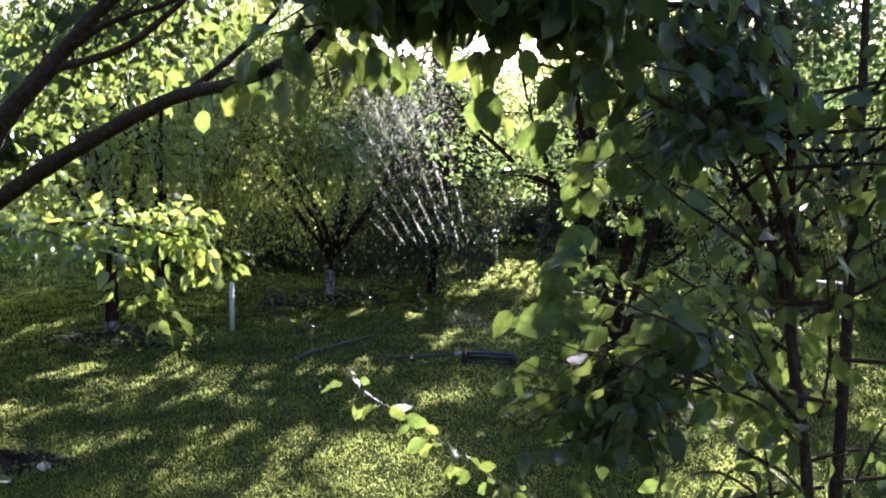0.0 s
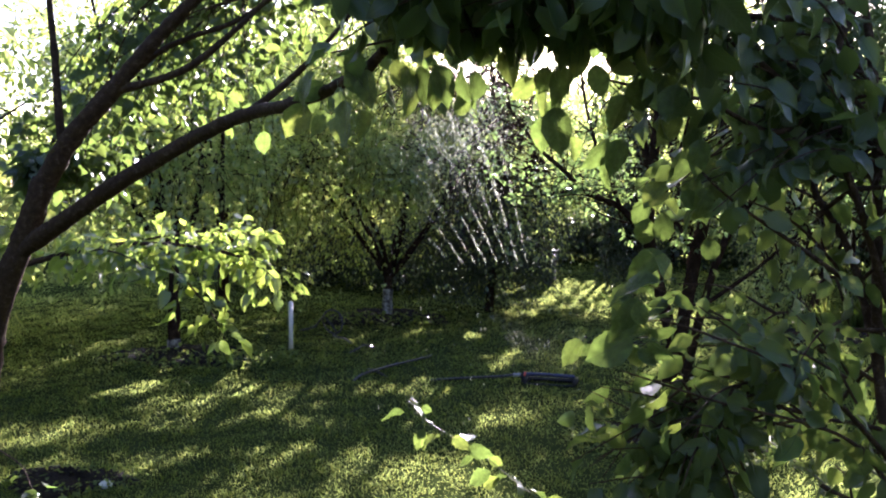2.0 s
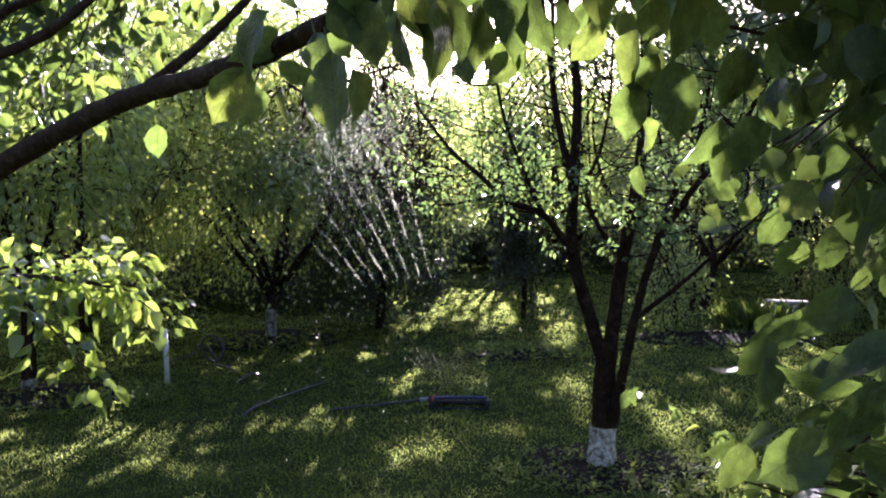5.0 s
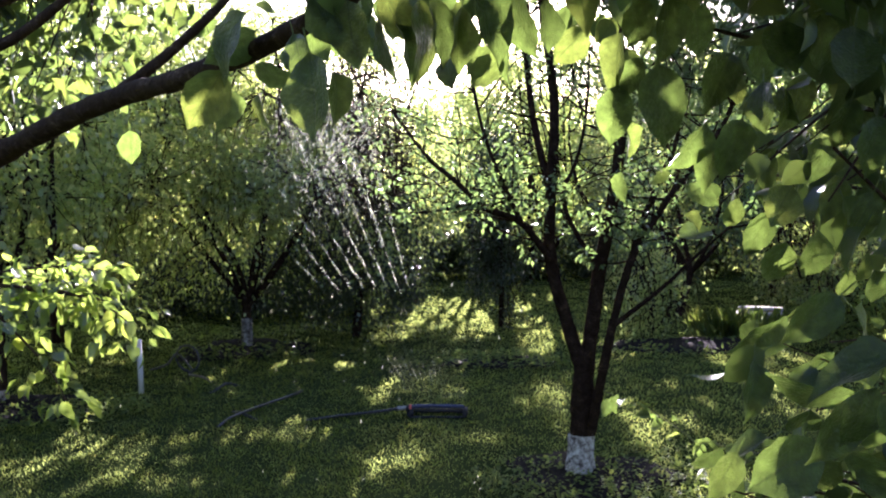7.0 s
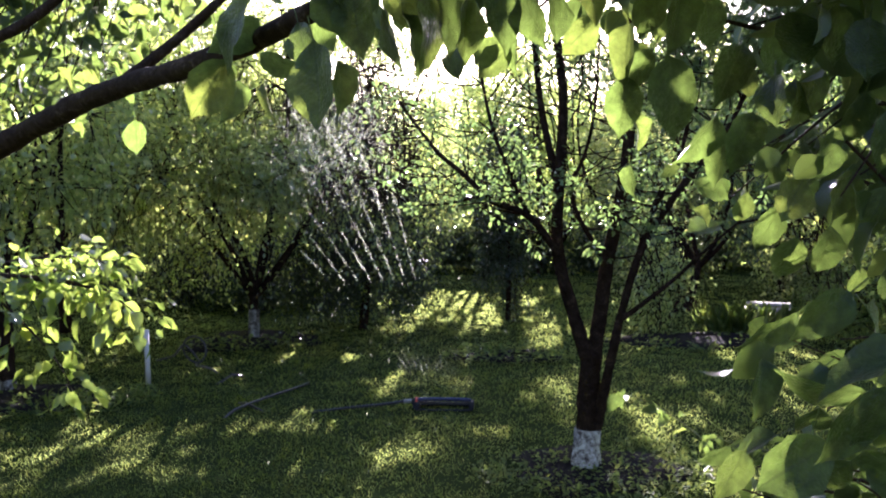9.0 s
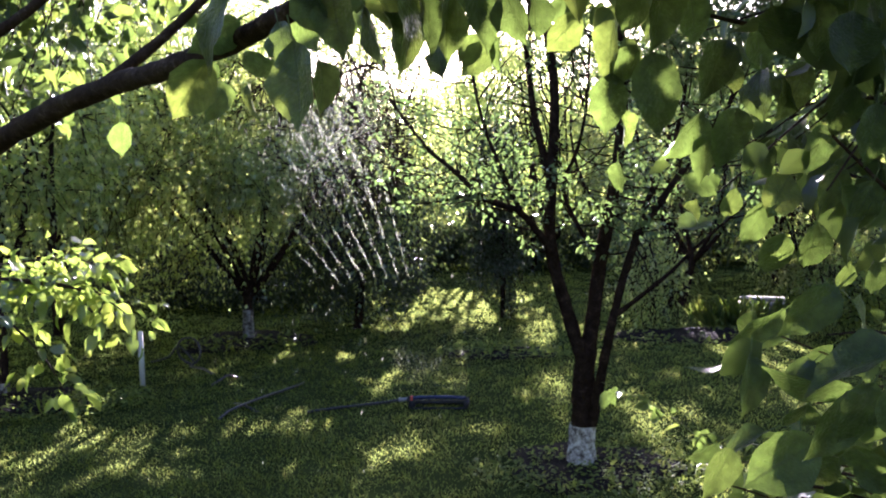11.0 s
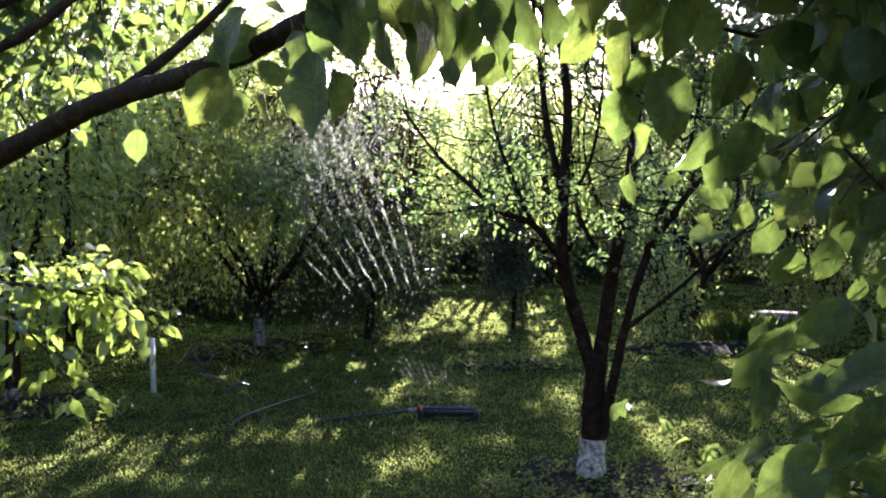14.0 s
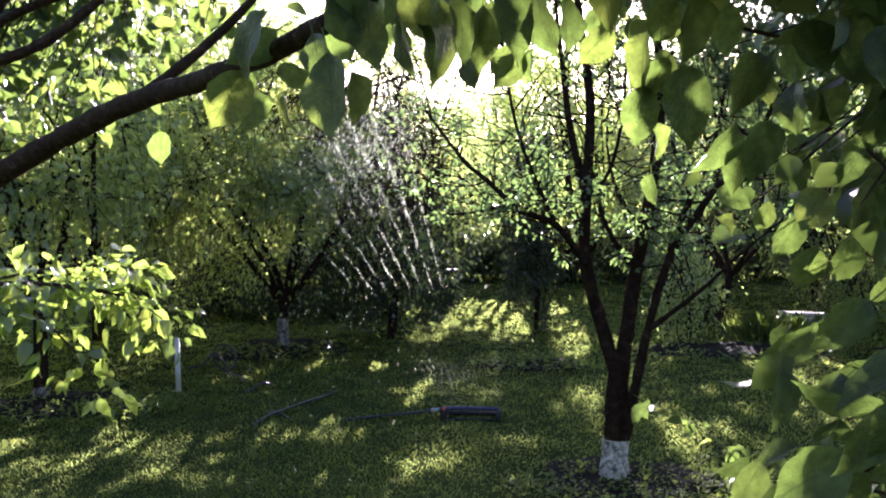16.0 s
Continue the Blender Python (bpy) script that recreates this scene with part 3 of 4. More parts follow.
weeds("weeds", [(1.15, 4.42, 0.5, 0.4), (1.35, 4.7, 0.4, 0.45), (0.8, 4.5, 0.4, 0.35)], "small leafy weeds on the soil round the trunk", 0.032, 620, 0.07)
weeds("weeds", [(-3.1, 5.75, 0.8, 0.3), (-2.6, 6.1, 0.4, 0.3)], "leafy weeds along the dark soil bed", 0.045, 500, 0.12)
weeds("weeds", [(-2.3, 8.5, 0.7, 0.3), (2.3, 8.7, 1.0, 0.5), (0.4, 7.95, 0.6, 0.3)], "weeds on the shaded soil beds", 0.05, 420, 0.14)

weeds("weeds", [(-1.9, 2.95, 0.34, 0.22)], "small weeds over the patch of dug soil", 0.03, 300, 0.06)

# ---- the whitewashed plum tree in the middle of the lawn ----
def plum_tree():
    thing = root("plum_tree", 1.01, 4.6, 0, "plum tree with dark forked limbs and a whitewashed foot", "tree")
    t = Buf()
    stem = smooth_path([(0.99, 4.6, -0.05), (0.99, 4.6, 0.03), (1.0, 4.6, 0.21), (1.01, 4.6, 0.43), (1.03, 4.62, 0.63)], 0.05)
    tube(t, stem, 0.068, 0.056, 14, 0.035)
    child("trunk", t.mesh("trunk", BARK), thing)
    w = Buf()
    tube(w, [(0.99, 4.6, -0.03), (0.99, 4.6, 0.0), (0.99, 4.6, 0.04), (0.992, 4.6, 0.08), (0.995, 4.6, 0.12)], 0.086, 0.074, 18, 0.03)
    tube(w, [(0.995, 4.6, 0.12), (0.997, 4.6, 0.16), (1.0, 4.6, 0.20), (1.002, 4.6, 0.235)], 0.074, 0.0695, 18, 0.03)
    child("whitewash", w.mesh("whitewash", LIME), thing, "peeling white lime paint on the foot of the trunk")
    limbs = [([(1.02, 4.62, 0.55), (0.93, 4.65, 0.86), (0.86, 4.65, 1.14), (0.85, 4.65, 1.36), (0.87, 4.65, 1.67), (0.89, 4.66, 2.03), (0.86, 4.68, 2.35), (0.80, 4.7, 2.8), (0.7, 4.75, 3.4)], 0.044, 0.012),
             ([(0.86, 4.66, 1.55), (0.78, 4.72, 1.92), (0.74, 4.75, 2.29), (0.70, 4.8, 2.7)], 0.026, 0.009),
             ([(0.86, 4.62, 1.18), (0.70, 4.45, 1.40), (0.52, 4.4, 1.48), (0.35, 4.38, 1.64), (0.23, 4.35, 1.75), (0.05, 4.3, 2.0)], 0.024, 0.006),
             ([(0.66, 4.44, 1.42), (0.49, 4.45, 1.50), (0.25, 4.42, 1.47), (0.01, 4.45, 1.46)], 0.011, 0.004),
             ([(1.03, 4.63, 0.58), (1.08, 4.7, 0.85), (1.12, 4.75, 1.10), (1.19, 4.75, 1.44), (1.24, 4.75, 1.75), (1.27, 4.77, 2.12), (1.26, 4.8, 2.6), (1.35, 4.8, 3.3)], 0.048, 0.012),
             ([(1.12, 4.75, 1.12), (0.98, 4.8, 1.36), (0.93, 4.82, 1.55), (1.01, 4.84, 1.73), (1.07, 4.86, 2.0), (1.1, 4.9, 2.4)], 0.016, 0.005),
             ([(1.05, 4.57, 0.24), (1.12, 4.5, 0.61), (1.18, 4.48, 0.88), (1.28, 4.46, 1.21), (1.46, 4.45, 1.50), (1.58, 4.44, 1.65), (1.75, 4.42, 1.9), (1.9, 4.4, 2.3)], 0.031, 0.008),
             ([(1.24, 4.47, 1.08), (1.34, 4.5, 1.4), (1.5, 4.52, 1.75), (1.6, 4.55, 2.2)], 0.022, 0.006),
             ([(1.17, 4.48, 0.84), (1.43, 4.48, 1.04), (1.63, 4.46, 1.23), (1.85, 4.44, 1.42)], 0.016, 0.005),
             ([(0.70, 4.45, 1.40), (0.52, 4.5, 1.85), (0.44, 4.5, 2.3), (0.4, 4.5, 2.8)], 0.013, 0.004)]
    tips = []
    for pts, r0, r1 in limbs:
        b = Buf()
        p = smooth_path(pts, 0.05)
        tube(b, p, r0 * 0.93, r1, 9, 0.035)
        child("limb", b.mesh("limb", BARK), thing)
        tips.append(p[p[:, 2] > 1.15])
    spine = np.concatenate([p for p in tips if len(p)])
    tw = Buf()
    P, D = [], []
    for k in range(280):
        s = spine[rng.integers(len(spine))]
        if s[2] < 1.3 and rng.uniform() < 0.6:
            continue
        e = s + np.array([rng.normal(-0.06, 0.28), rng.normal(0, 0.28), rng.uniform(-0.1, 0.45)])
        q = wander(s, e, 0.1, 0.06)
        tube(tw, q, 0.005, 0.0015, 4)
        m_ = rng.integers(24, 44)
        u = rng.uniform(0.2, 1, m_) * (len(q) - 1)
        i0 = np.minimum(u.astype(int), len(q) - 2)
        b0 = q[i0] + (q[i0 + 1] - q[i0]) * (u - i0)[:, None]
        off = rng.normal(0, 0.028, (m_, 3))
        P.append(b0 + off * 0.4)
        D.append(unit(off) + np.array([0, 0, -0.4]))
    p, d = np.concatenate(P), np.concatenate(D)
    # thick top and side of the crown, added unseen to shade near leaves
    top = np.array([1.15, 4.8, 3.14]) + unit(rng.normal(0, 1, (32000, 3))) * (rng.uniform(0, 1, (32000, 1)) ** 0.4) * np.array([1.4, 0.8, 0.5])
    side = np.array([2.05, 4.7, 2.4]) + unit(rng.normal(0, 1, (6500, 3))) * (rng.uniform(0, 1, (6500, 1)) ** 0.4) * np.array([0.7, 0.65, 0.55])
    top = np.vstack([top, side])
    top = top[~in_gap(top)]
    ln = 0.05 * rng.uniform(0.6, 1.25, len(top))
    v, f = leaves(top, rng.normal(0, 0.6, top.shape) + np.array([0, 0, -0.4]), rng.normal(0, 0.6, top.shape) + np.array([0, 0, 0.7]), ln, ln * 0.3, False)
    child("shading_crown", mesh_from("shading_crown", v, f, PLUM), thing)
    keep = ~in_gap(p)
    p, d = p[keep], d[keep]
    ln = 0.033 * rng.uniform(0.6, 1.25, len(p))
    v, f = leaves(p, d, rng.normal(0, 0.6, p.shape) + np.array([0, 0, 0.7]), ln, ln * 0.28)
    child("branchwork", tw.mesh("branchwork", BARK), thing, kind="stuff")
    child("crown", mesh_from("crown", v, f, PLUM), thing)


plum_tree()

# ---- fruit trees round the lawn ----
crown_tree("apple_tree", -2.35, 8.87, 3.9, 2.0, 0.78, 100000, 0.047, APPLE, "dense dark apple tree with a whitewashed foot", fine=False, trunk=0.052, whitewash=0.34, fork=0.5, limbs=7, clusters=1400, squash=0.85, droop=0.42)
crown_tree("apple_tree", -4.9, 9.6, 4.0, 2.0, 0.9, 48000, 0.050, APPLE, "broad apple tree in dense green leaf", trunk=0.07, fine=False, clusters=560, squash=0.9)
crown_tree("cherry_tree", -1.38, 9.9, 3.3, 0.74, 0.7, 60000, 0.050, DEEP_SHADED, "dark weeping fruit tree with boughs hanging to the grass", fine=False, trunk=0.05, droop=0.4, weep=0.75, clusters=240, limbs=5)
crown_tree("fruit_tree", 0.28, 10.3, 2.5, 0.3, 0.35, 9000, 0.05, DEEP_SHADED, "slender young tree with hanging leafy twigs", fine=False, trunk=0.03, droop=0.5, weep=0.4, clusters=90, limbs=4, fork=0.9)
crown_tree("fruit_tree", 2.5, 11.3, 3.5, 1.2, 0.6, 20000, 0.048, PLUM, "leafy fruit tree standing behind the plum tree", fine=False, trunk=0.05, clusters=220)
crown_tree("apple_tree", 5.8, 10.2, 3.9, 1.5, 0.4, 14000, 0.068, APPLE, "apple tree in leaf beside the soil bed", trunk=0.06, fine=False, clusters=260)
crown_tree("apple_tree", 4.7, 6.8, 3.9, 1.35, 0.6, 13000, 0.068, APPLE, "apple tree in leaf at the lawn's side", trunk=0.06, fine=False, clusters=220)
crown_tree("pear_tree", -3.5, 6.3, 3.6, 1.0, 1.05, 11000, 0.066, APPLE, "young pear tree with a whitewashed foot in dark soil", fine=False, trunk=0.055, whitewash=0.14, fork=0.8, clusters=200)
crown_tree("apple_tree", -6.6, 7.6, 4.3, 1.7, 0.4, 14000, 0.075, APPLE, "apple tree in dense leaf at the far side of the lawn", trunk=0.06, fine=False, clusters=240)
rows = [(-8.2, 13.2, 3.0), (-5.9, 14.0, 3.0), (-3.6, 13.4, 2.9), (-2.2, 15.4, 4.5), (-0.5, 17.0, 4.8), (0.9, 16.2, 4.7), (2.4, 14.3, 4.1), (4.2, 13.6, 3.9), (6.6, 13.0, 4.0), (8.6, 11.6, 4.0)]
for k, (tx, ty, th) in enumerate(rows):
    crown_tree("orchard_tree", tx, ty, th, 1.5, 0.35, 13000, 0.075, YELLOWISH if k in (3, 6) else APPLE, "leafy orchard tree in the sunlit second row", trunk=0.06, clusters=170, fine=False, group="second row of orchard trees")
for k in range(15):
    crown_tree("orchard_tree", -15 + 2.1 * k + rng.uniform(-0.4, 0.4), 20.5 + rng.uniform(-1.2, 1.5), rng.uniform(5.0, 6.0) - (1.1 if k < 7 else 0.0), 1.9, 0.2, 7500, 0.14, APPLE if k % 3 else YELLOWISH,
               "tall leafy tree at the far end of the orchard", trunk=0.09, clusters=120, fine=False, group="far row of orchard trees")
# hedge leaves take a near-black colour for the gloom under the far trees
for k in range(17):
    hx = -12.5 + 1.5 * k + rng.uniform(-0.3, 0.3)
    crown_tree("shrub", hx, 17.3 + rng.uniform(-0.3, 0.4), rng.uniform(1.0, 1.3) if -2.8 < hx < 2.6 else rng.uniform(1.7, 2.4), 1.15, 0.02, 4500, 0.115, DEEP_SHADED,
               "dense hedge shrub behind the orchard, its leaves coloured dark for shade", "shrub", trunk=0.03, fork=0.2, clusters=100, fine=False, group="hedge shrubs", carve=False)
# bushes added to fill the dark behind the apple tree, shade in their colour
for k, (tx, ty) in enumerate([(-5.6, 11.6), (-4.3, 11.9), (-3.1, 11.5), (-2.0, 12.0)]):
    crown_tree("shade_bush", tx, ty, rng.uniform(1.1, 1.4), 0.75, 0.03, 7000, 0.06, DEEP_SHADED, "low bush added behind the apple tree, its leaves darkened to stand for shade", "bush", trunk=0.02, fork=0.15, clusters=120, fine=False, group="row of currant bushes", carve=False)
# added tree: its high crown, out of view, only shades the near leaves
crown_tree("orchard_tree", 0.55, 16.7, 6.9, 1.25, 5.35, 3600, 0.1, APPLE, "tall bare-stemmed tree added so that its unseen crown shades the pear leaves", trunk=0.05, fork=5.0, clusters=200, fine=False, droop=0.1)
for k in range(13):
    crown_tree("forest_tree", -27 + 4.0 * k + rng.uniform(-0.8, 0.8), 50 + rng.uniform(-3, 4), rng.uniform(5.4, 6.8), 3.2, 0.3, 4500, 0.42, YELLOWISH if k % 2 else APPLE, "tall broad tree in the wood beyond the orchard", trunk=0.2,
               clusters=60, fine=False, fork=1.5, group="trees of the wood beyond", carve=False)
# unseen trees added behind and beside the lawn, to cut down sky light
for k, (tx, ty) in enumerate([(-7.5, 5.0), (-6.5, 1.5), (-7.0, -2.0), (-4.8, -4.6), (-5.7, 4.3), (-4.4, 1.4), (-2.2, -5.2), (0.4, -5.4), (3.0, -5.2), (5.6, -4.4), (7.2, -1.8), (7.0, 1.6), (7.6, 4.6)]):
    crown_tree("orchard_tree", tx, ty, 4.0, 1.8, 0.15, 3600, 0.18, APPLE, "unseen leafy orchard tree added on the near side to hold back sky light", trunk=0.08, clusters=70, fine=False, group="orchard trees on the near side", carve=False)
# added out of view: this crown keeps sky light off the near leaves
crown_tree("pear_tree", 0.5, -2.6, 3.8, 1.9, 2.1, 12000, 0.09, PEAR_SMALL, "unseen full-grown pear tree added behind the viewpoint to block sky light", trunk=0.07, fork=1.3, droop=0.15, clusters=200, fine=False, carve=False)
crown_tree("shrub", 2.0, 9.5, 1.1, 0.5, 0.05, 3500, 0.05, APPLE, "low dark shrub on the soil bed", "shrub", trunk=0.015, fork=0.15, clusters=80)
crown_tree("shrub", 4.4, 12.2, 1.6, 0.7, 0.05, 6000, 0.06, YELLOWISH, "bright sunlit shrub at the back of the garden", "shrub", trunk=0.02, fork=0.15, clusters=110)
crown_tree("shrub", 3.7, 8.5, 0.8, 0.45, 0.05, 2600, 0.05, WEED, "low bushy plant beside the boards", "shrub", trunk=0.012, fork=0.15, clusters=60)


def cherry_bough():
    """A cherry at the side of the lawn whose low bough reaches into the sun."""
    x, y = -2.8, 3.15
    thing = root("cherry_tree", x, y, 0, "cherry tree with a low sunlit bough of glossy drooping leaves", "tree")
    t = Buf()
    tube(t, smooth_path([(x, y, -0.05), (x, y, 0.3), (x + 0.04, y, 0.9), (x + 0.02, y + 0.05, 1.9)], 0.08), 0.085, 0.05, 12, 0.03)
    child("trunk", t.mesh("trunk", BARK), thing)
    boughs = [[(x + 0.03, y, 0.95), (-2.2, 3.12, 1.13), (-1.6, 3.15, 1.22), (-1.15, 3.22, 1.2), (-0.88, 3.3, 1.13)], [(-1.5, 3.16, 1.22), (-1.25, 3.05, 1.1), (-1.08, 3.1, 0.9), (-1.0, 3.14, 0.72)],
              [(-1.3, 3.2, 1.21), (-1.05, 3.4, 1.14), (-0.85, 3.35, 1.05), (-0.8, 3.3, 0.98)], [(-1.9, 3.12, 1.19), (-1.55, 2.95, 1.19), (-1.3, 2.9, 1.12)],
              [(-1.7, 3.14, 1.22), (-1.4, 3.35, 1.27), (-1.1, 3.4, 1.28), (-0.92, 3.3, 1.25)], [(x, y, 1.7), (-2.5, 3.4, 2.0), (-2.1, 3.8, 2.3)]]
    P, D = [], []
    for i, pts in enumerate(boughs):
        b = Buf()
        p = smooth_path(pts, 0.03)
        p[:, 0] -= 0.12 * np.clip((p[:, 0] + 2.2) / 1.2, 0, 1)
        tube(b, p, 0.022 if i == 0 else 0.008, 0.004 if i == 0 else 0.002, 7, 0.03)
        child("bough", b.mesh("bough", BARK_YOUNG), thing)
        sel = p[p[:, 0] > -2.2] if i < 5 else p
        for s in sel[::2]:
            for _ in range((9, 6, 7, 7, 8, 4)[i]):
                off = np.array([rng.normal(0, 0.065), rng.normal(0, 0.08), rng.normal(-0.01, 0.038)])
                P.append(s + off)
                D.append(unit(off) * 0.8 + np.array([0.2, -0.1, -0.5 if i in (1, 2) else rng.choice([-0.45, -0.3, 0.25])]))
    order = rng.permutation(len(P))
    rest = []
    for k, i in enumerate(order):
        nrm = rng.normal(0, 0.45, 3) + np.array([0, 0.05, 0.9])
        size = 0.112 * rng.uniform(0.55, 1.2)
        if k < 290:
            hang_leaf(thing, P[i], D[i], nrm, size, CHERRY_LEAVES)
        else:
            rest.append((P[i], D[i], nrm, size))
    rest_of_leaves(thing, rest, CHERRY)




# ---- pear leaves close to the camera ----
def leaf_mesh(k, cols=(-1.0, -0.5, 0.0, 0.5, 1.0), rows_=10):
    """One pear leaf, 1 long: an oval blade folded along its midrib and bent, with its stalk."""
    bend, fold, twist, fat = (0.18, 0.34, 0.46, -0.12, 0.26, 0.38)[k], (0.34, 0.55, 0.22, 0.42, 0.7, 0.12)[k], (0.2, -0.35, 0.4, -0.15, 0.1, 0.5)[k], (0.24, 0.22, 0.25, 0.27, 0.21, 0.245)[k]
    v = []
    for i in range(rows_ + 1):
        u = i / rows_
        w = fat * (math.sin(math.pi * u ** 0.84) ** 0.8 if 0 < u < 1 else 0.012)
        if u > 0.8:
            w *= 0.82 if u < 0.9 else 0.62
        w *= 1 + 0.05 * math.sin(u * 23 + k * 1.7)
        for c in cols:
            zz = fold * abs(c) * w - bend * u * u + twist * c * w * u + 0.03 * abs(c) * math.sin(u * 11 + c * 3 + k * 2)
            v.append((c * w, 0.22 + 0.78 * u - 0.06 * bend * u, zz))
    f = []
    for i in range(rows_):
        for j in range(len(cols) - 1):
            a = i * len(cols) + j
            f.append((a, a + 1, a + len(cols) + 1, a + len(cols)))
    s = len(v)
    v += [(-0.010, 0, 0.03), (0.010, 0, 0.03), (0.010, 0.23, 0), (-0.010, 0.23, 0)]
    f.append((s, s + 1, s + 2, s + 3))
    flat = [((c + 1) / 2, i / rows_) for i in range(rows_ + 1) for c in cols] + [(0.5, 0.0)] * 4
    return np.array(v), np.array(f), np.array(flat)


SHAPES = [leaf_mesh(k) for k in range(6)]
PLAIN = [leaf_mesh(k, (-1.0, 0.0, 1.0), 5) for k in range(6)]
LEAVES = [mesh_from("leaf", v, f, PEAR, True, w) for v, f, w in SHAPES]


CHERRY_LEAVES = [mesh_from("leaf", v * (0.74, 1, 1), f, CHERRY, True, w) for v, f, w in SHAPES]


def hang_leaf(thing, p, way, normal, size, kinds=LEAVES):
    way = Vector(way).normalized()
    side = way.cross(Vector(normal)).normalized()
    up = side.cross(way)
    ob = new("leaf", kinds[int(rng.integers(6))])
    ob.parent = thing
    m_ = Matrix((side, way, up)).transposed().to_4x4() @ Matrix.Diagonal((size, size, size, 1))
    ob.matrix_basis = Matrix.Translation(Vector(p) - thing.location) @ m_
    return ob


def between_boughs(p):
    """The opening between the upper and the lower boughs of the bush, towards the plum tree."""
    d = p[1] + 0.3
    u, w = (p[0] - 0.83) / d, (p[2] - 1.52) / d
    if w < -0.34:
        return False
    return (w < -0.05 and u < 0.19) or (-0.16 < w < -0.05 and u < 0.24)


def sky_opening(p):
    """The gap to the sky above the plum tree's limbs."""
    d = p[1] + 0.3
    u, w = (p[0] - 0.83) / d, (p[2] - 1.52) / d
    return 0.0 < w < 0.215 and d < 2.4 and (u < 0.06 or (u < 0.16 and d < 1.25))


def leafy_twig(thing, pts, r0, r1, spacing, size, budget, mat=BARK_YOUNG, spread=0.03, hang=0.9, start=0.1, per=1, name="twig"):
    """A twig with alternate leaves. Leaves past the budget of single ones go into the list that is returned."""
    b = Buf()
    p = smooth_path(pts, 0.02)
    if thing.location.x > 1 and size > 0.06:
        shut = [i for i in range(len(p)) if between_boughs(p[i]) or sky_opening(p[i])]
        p = p[:max(6, shut[0])] if shut else p
    tube(b, p, r0, r1 * 0.6, 7, 0.03)
    child(name, b.mesh(name, mat), thing)
    seg = np.linalg.norm(np.diff(p, axis=0), axis=1)
    s = np.concatenate([[0], np.cumsum(seg)])
    rest = []
    at = s[-1] * start
    turn = rng.uniform(0, 6)
    while at <= s[-1]:
        q = np.array([np.interp(at, s, p[:, i]) for i in range(3)])
        for _ in range(per):
            turn += 2.4 + rng.normal(0, 0.4)
            out = np.array([math.cos(turn), math.sin(turn) * 0.9, rng.normal(0.1, 0.35)])
            pos = q + out * spread * rng.uniform(0.1, 1.0)
            way = out * rng.uniform(0.4, 1.0) + np.array([0, 0, -hang * rng.uniform(0.5, 1.4)])
            nrm = np.array([rng.normal(0, 0.8), rng.normal(-0.35, 0.7), rng.uniform(0.0, 0.9)])
            sz = size * rng.uniform(0.65, 1.2)
            if thing.location.x > 1 and size > 0.06 and between_boughs(pos + unit(way) * sz * 0.6):
                continue
            if thing.location.x > 1 and sky_opening(pos + unit(way) * sz * 0.6):
                continue
            if thing.location.x > 1 and size > 0.06 and in_gap((pos + unit(way) * sz * 0.6)[None], LIT, False)[0]:
                continue
            if budget[0] > 0:
                hang_leaf(thing, pos, way, nrm, sz)
                budget[0] -= 1
            else:
                rest.append((pos, way, nrm, sz))
        at += spacing * rng.uniform(0.6, 1.4)
    return rest


def rest_of_leaves(thing, rest, mat=PEAR_FOLIAGE):
    if not rest:
        return
    p, d, nn = (np.array([r[i] for r in rest]) for i in range(3))
    sz = np.array([r[3] for r in rest])
    way = unit(d)
    side = unit(np.cross(way, nn))
    up = np.cross(side, way)
    shape = np.stack([PLAIN[k][0] for k in rng.integers(0, 6, len(p))])
    v = p[:, None, :] + sz[:, None, None] * (shape[:, :, :1] * side[:, None, :] + shape[:, :, 1:2] * way[:, None, :] + shape[:, :, 2:] * up[:, None, :])
    f = (np.arange(len(p))[:, None, None] * shape.shape[1] + PLAIN[0][1][None]).reshape(-1, 4)
    child("foliage", mesh_from("foliage", v.reshape(-1, 3), f, mat, True, np.tile(PLAIN[0][2], (len(p), 1))), thing, kind="stuff")


def upper_leaves(thing, rest):
    p, d, nn = (np.array([r[i] for r in rest]) for i in range(3))
    sz = np.array([r[3] for r in rest])
    v, f = leaves(p, d, nn, sz, sz * 0.3)
    child("upper_foliage", mesh_from("upper_foliage", v, f, PEAR_SMALL), thing, kind="stuff")


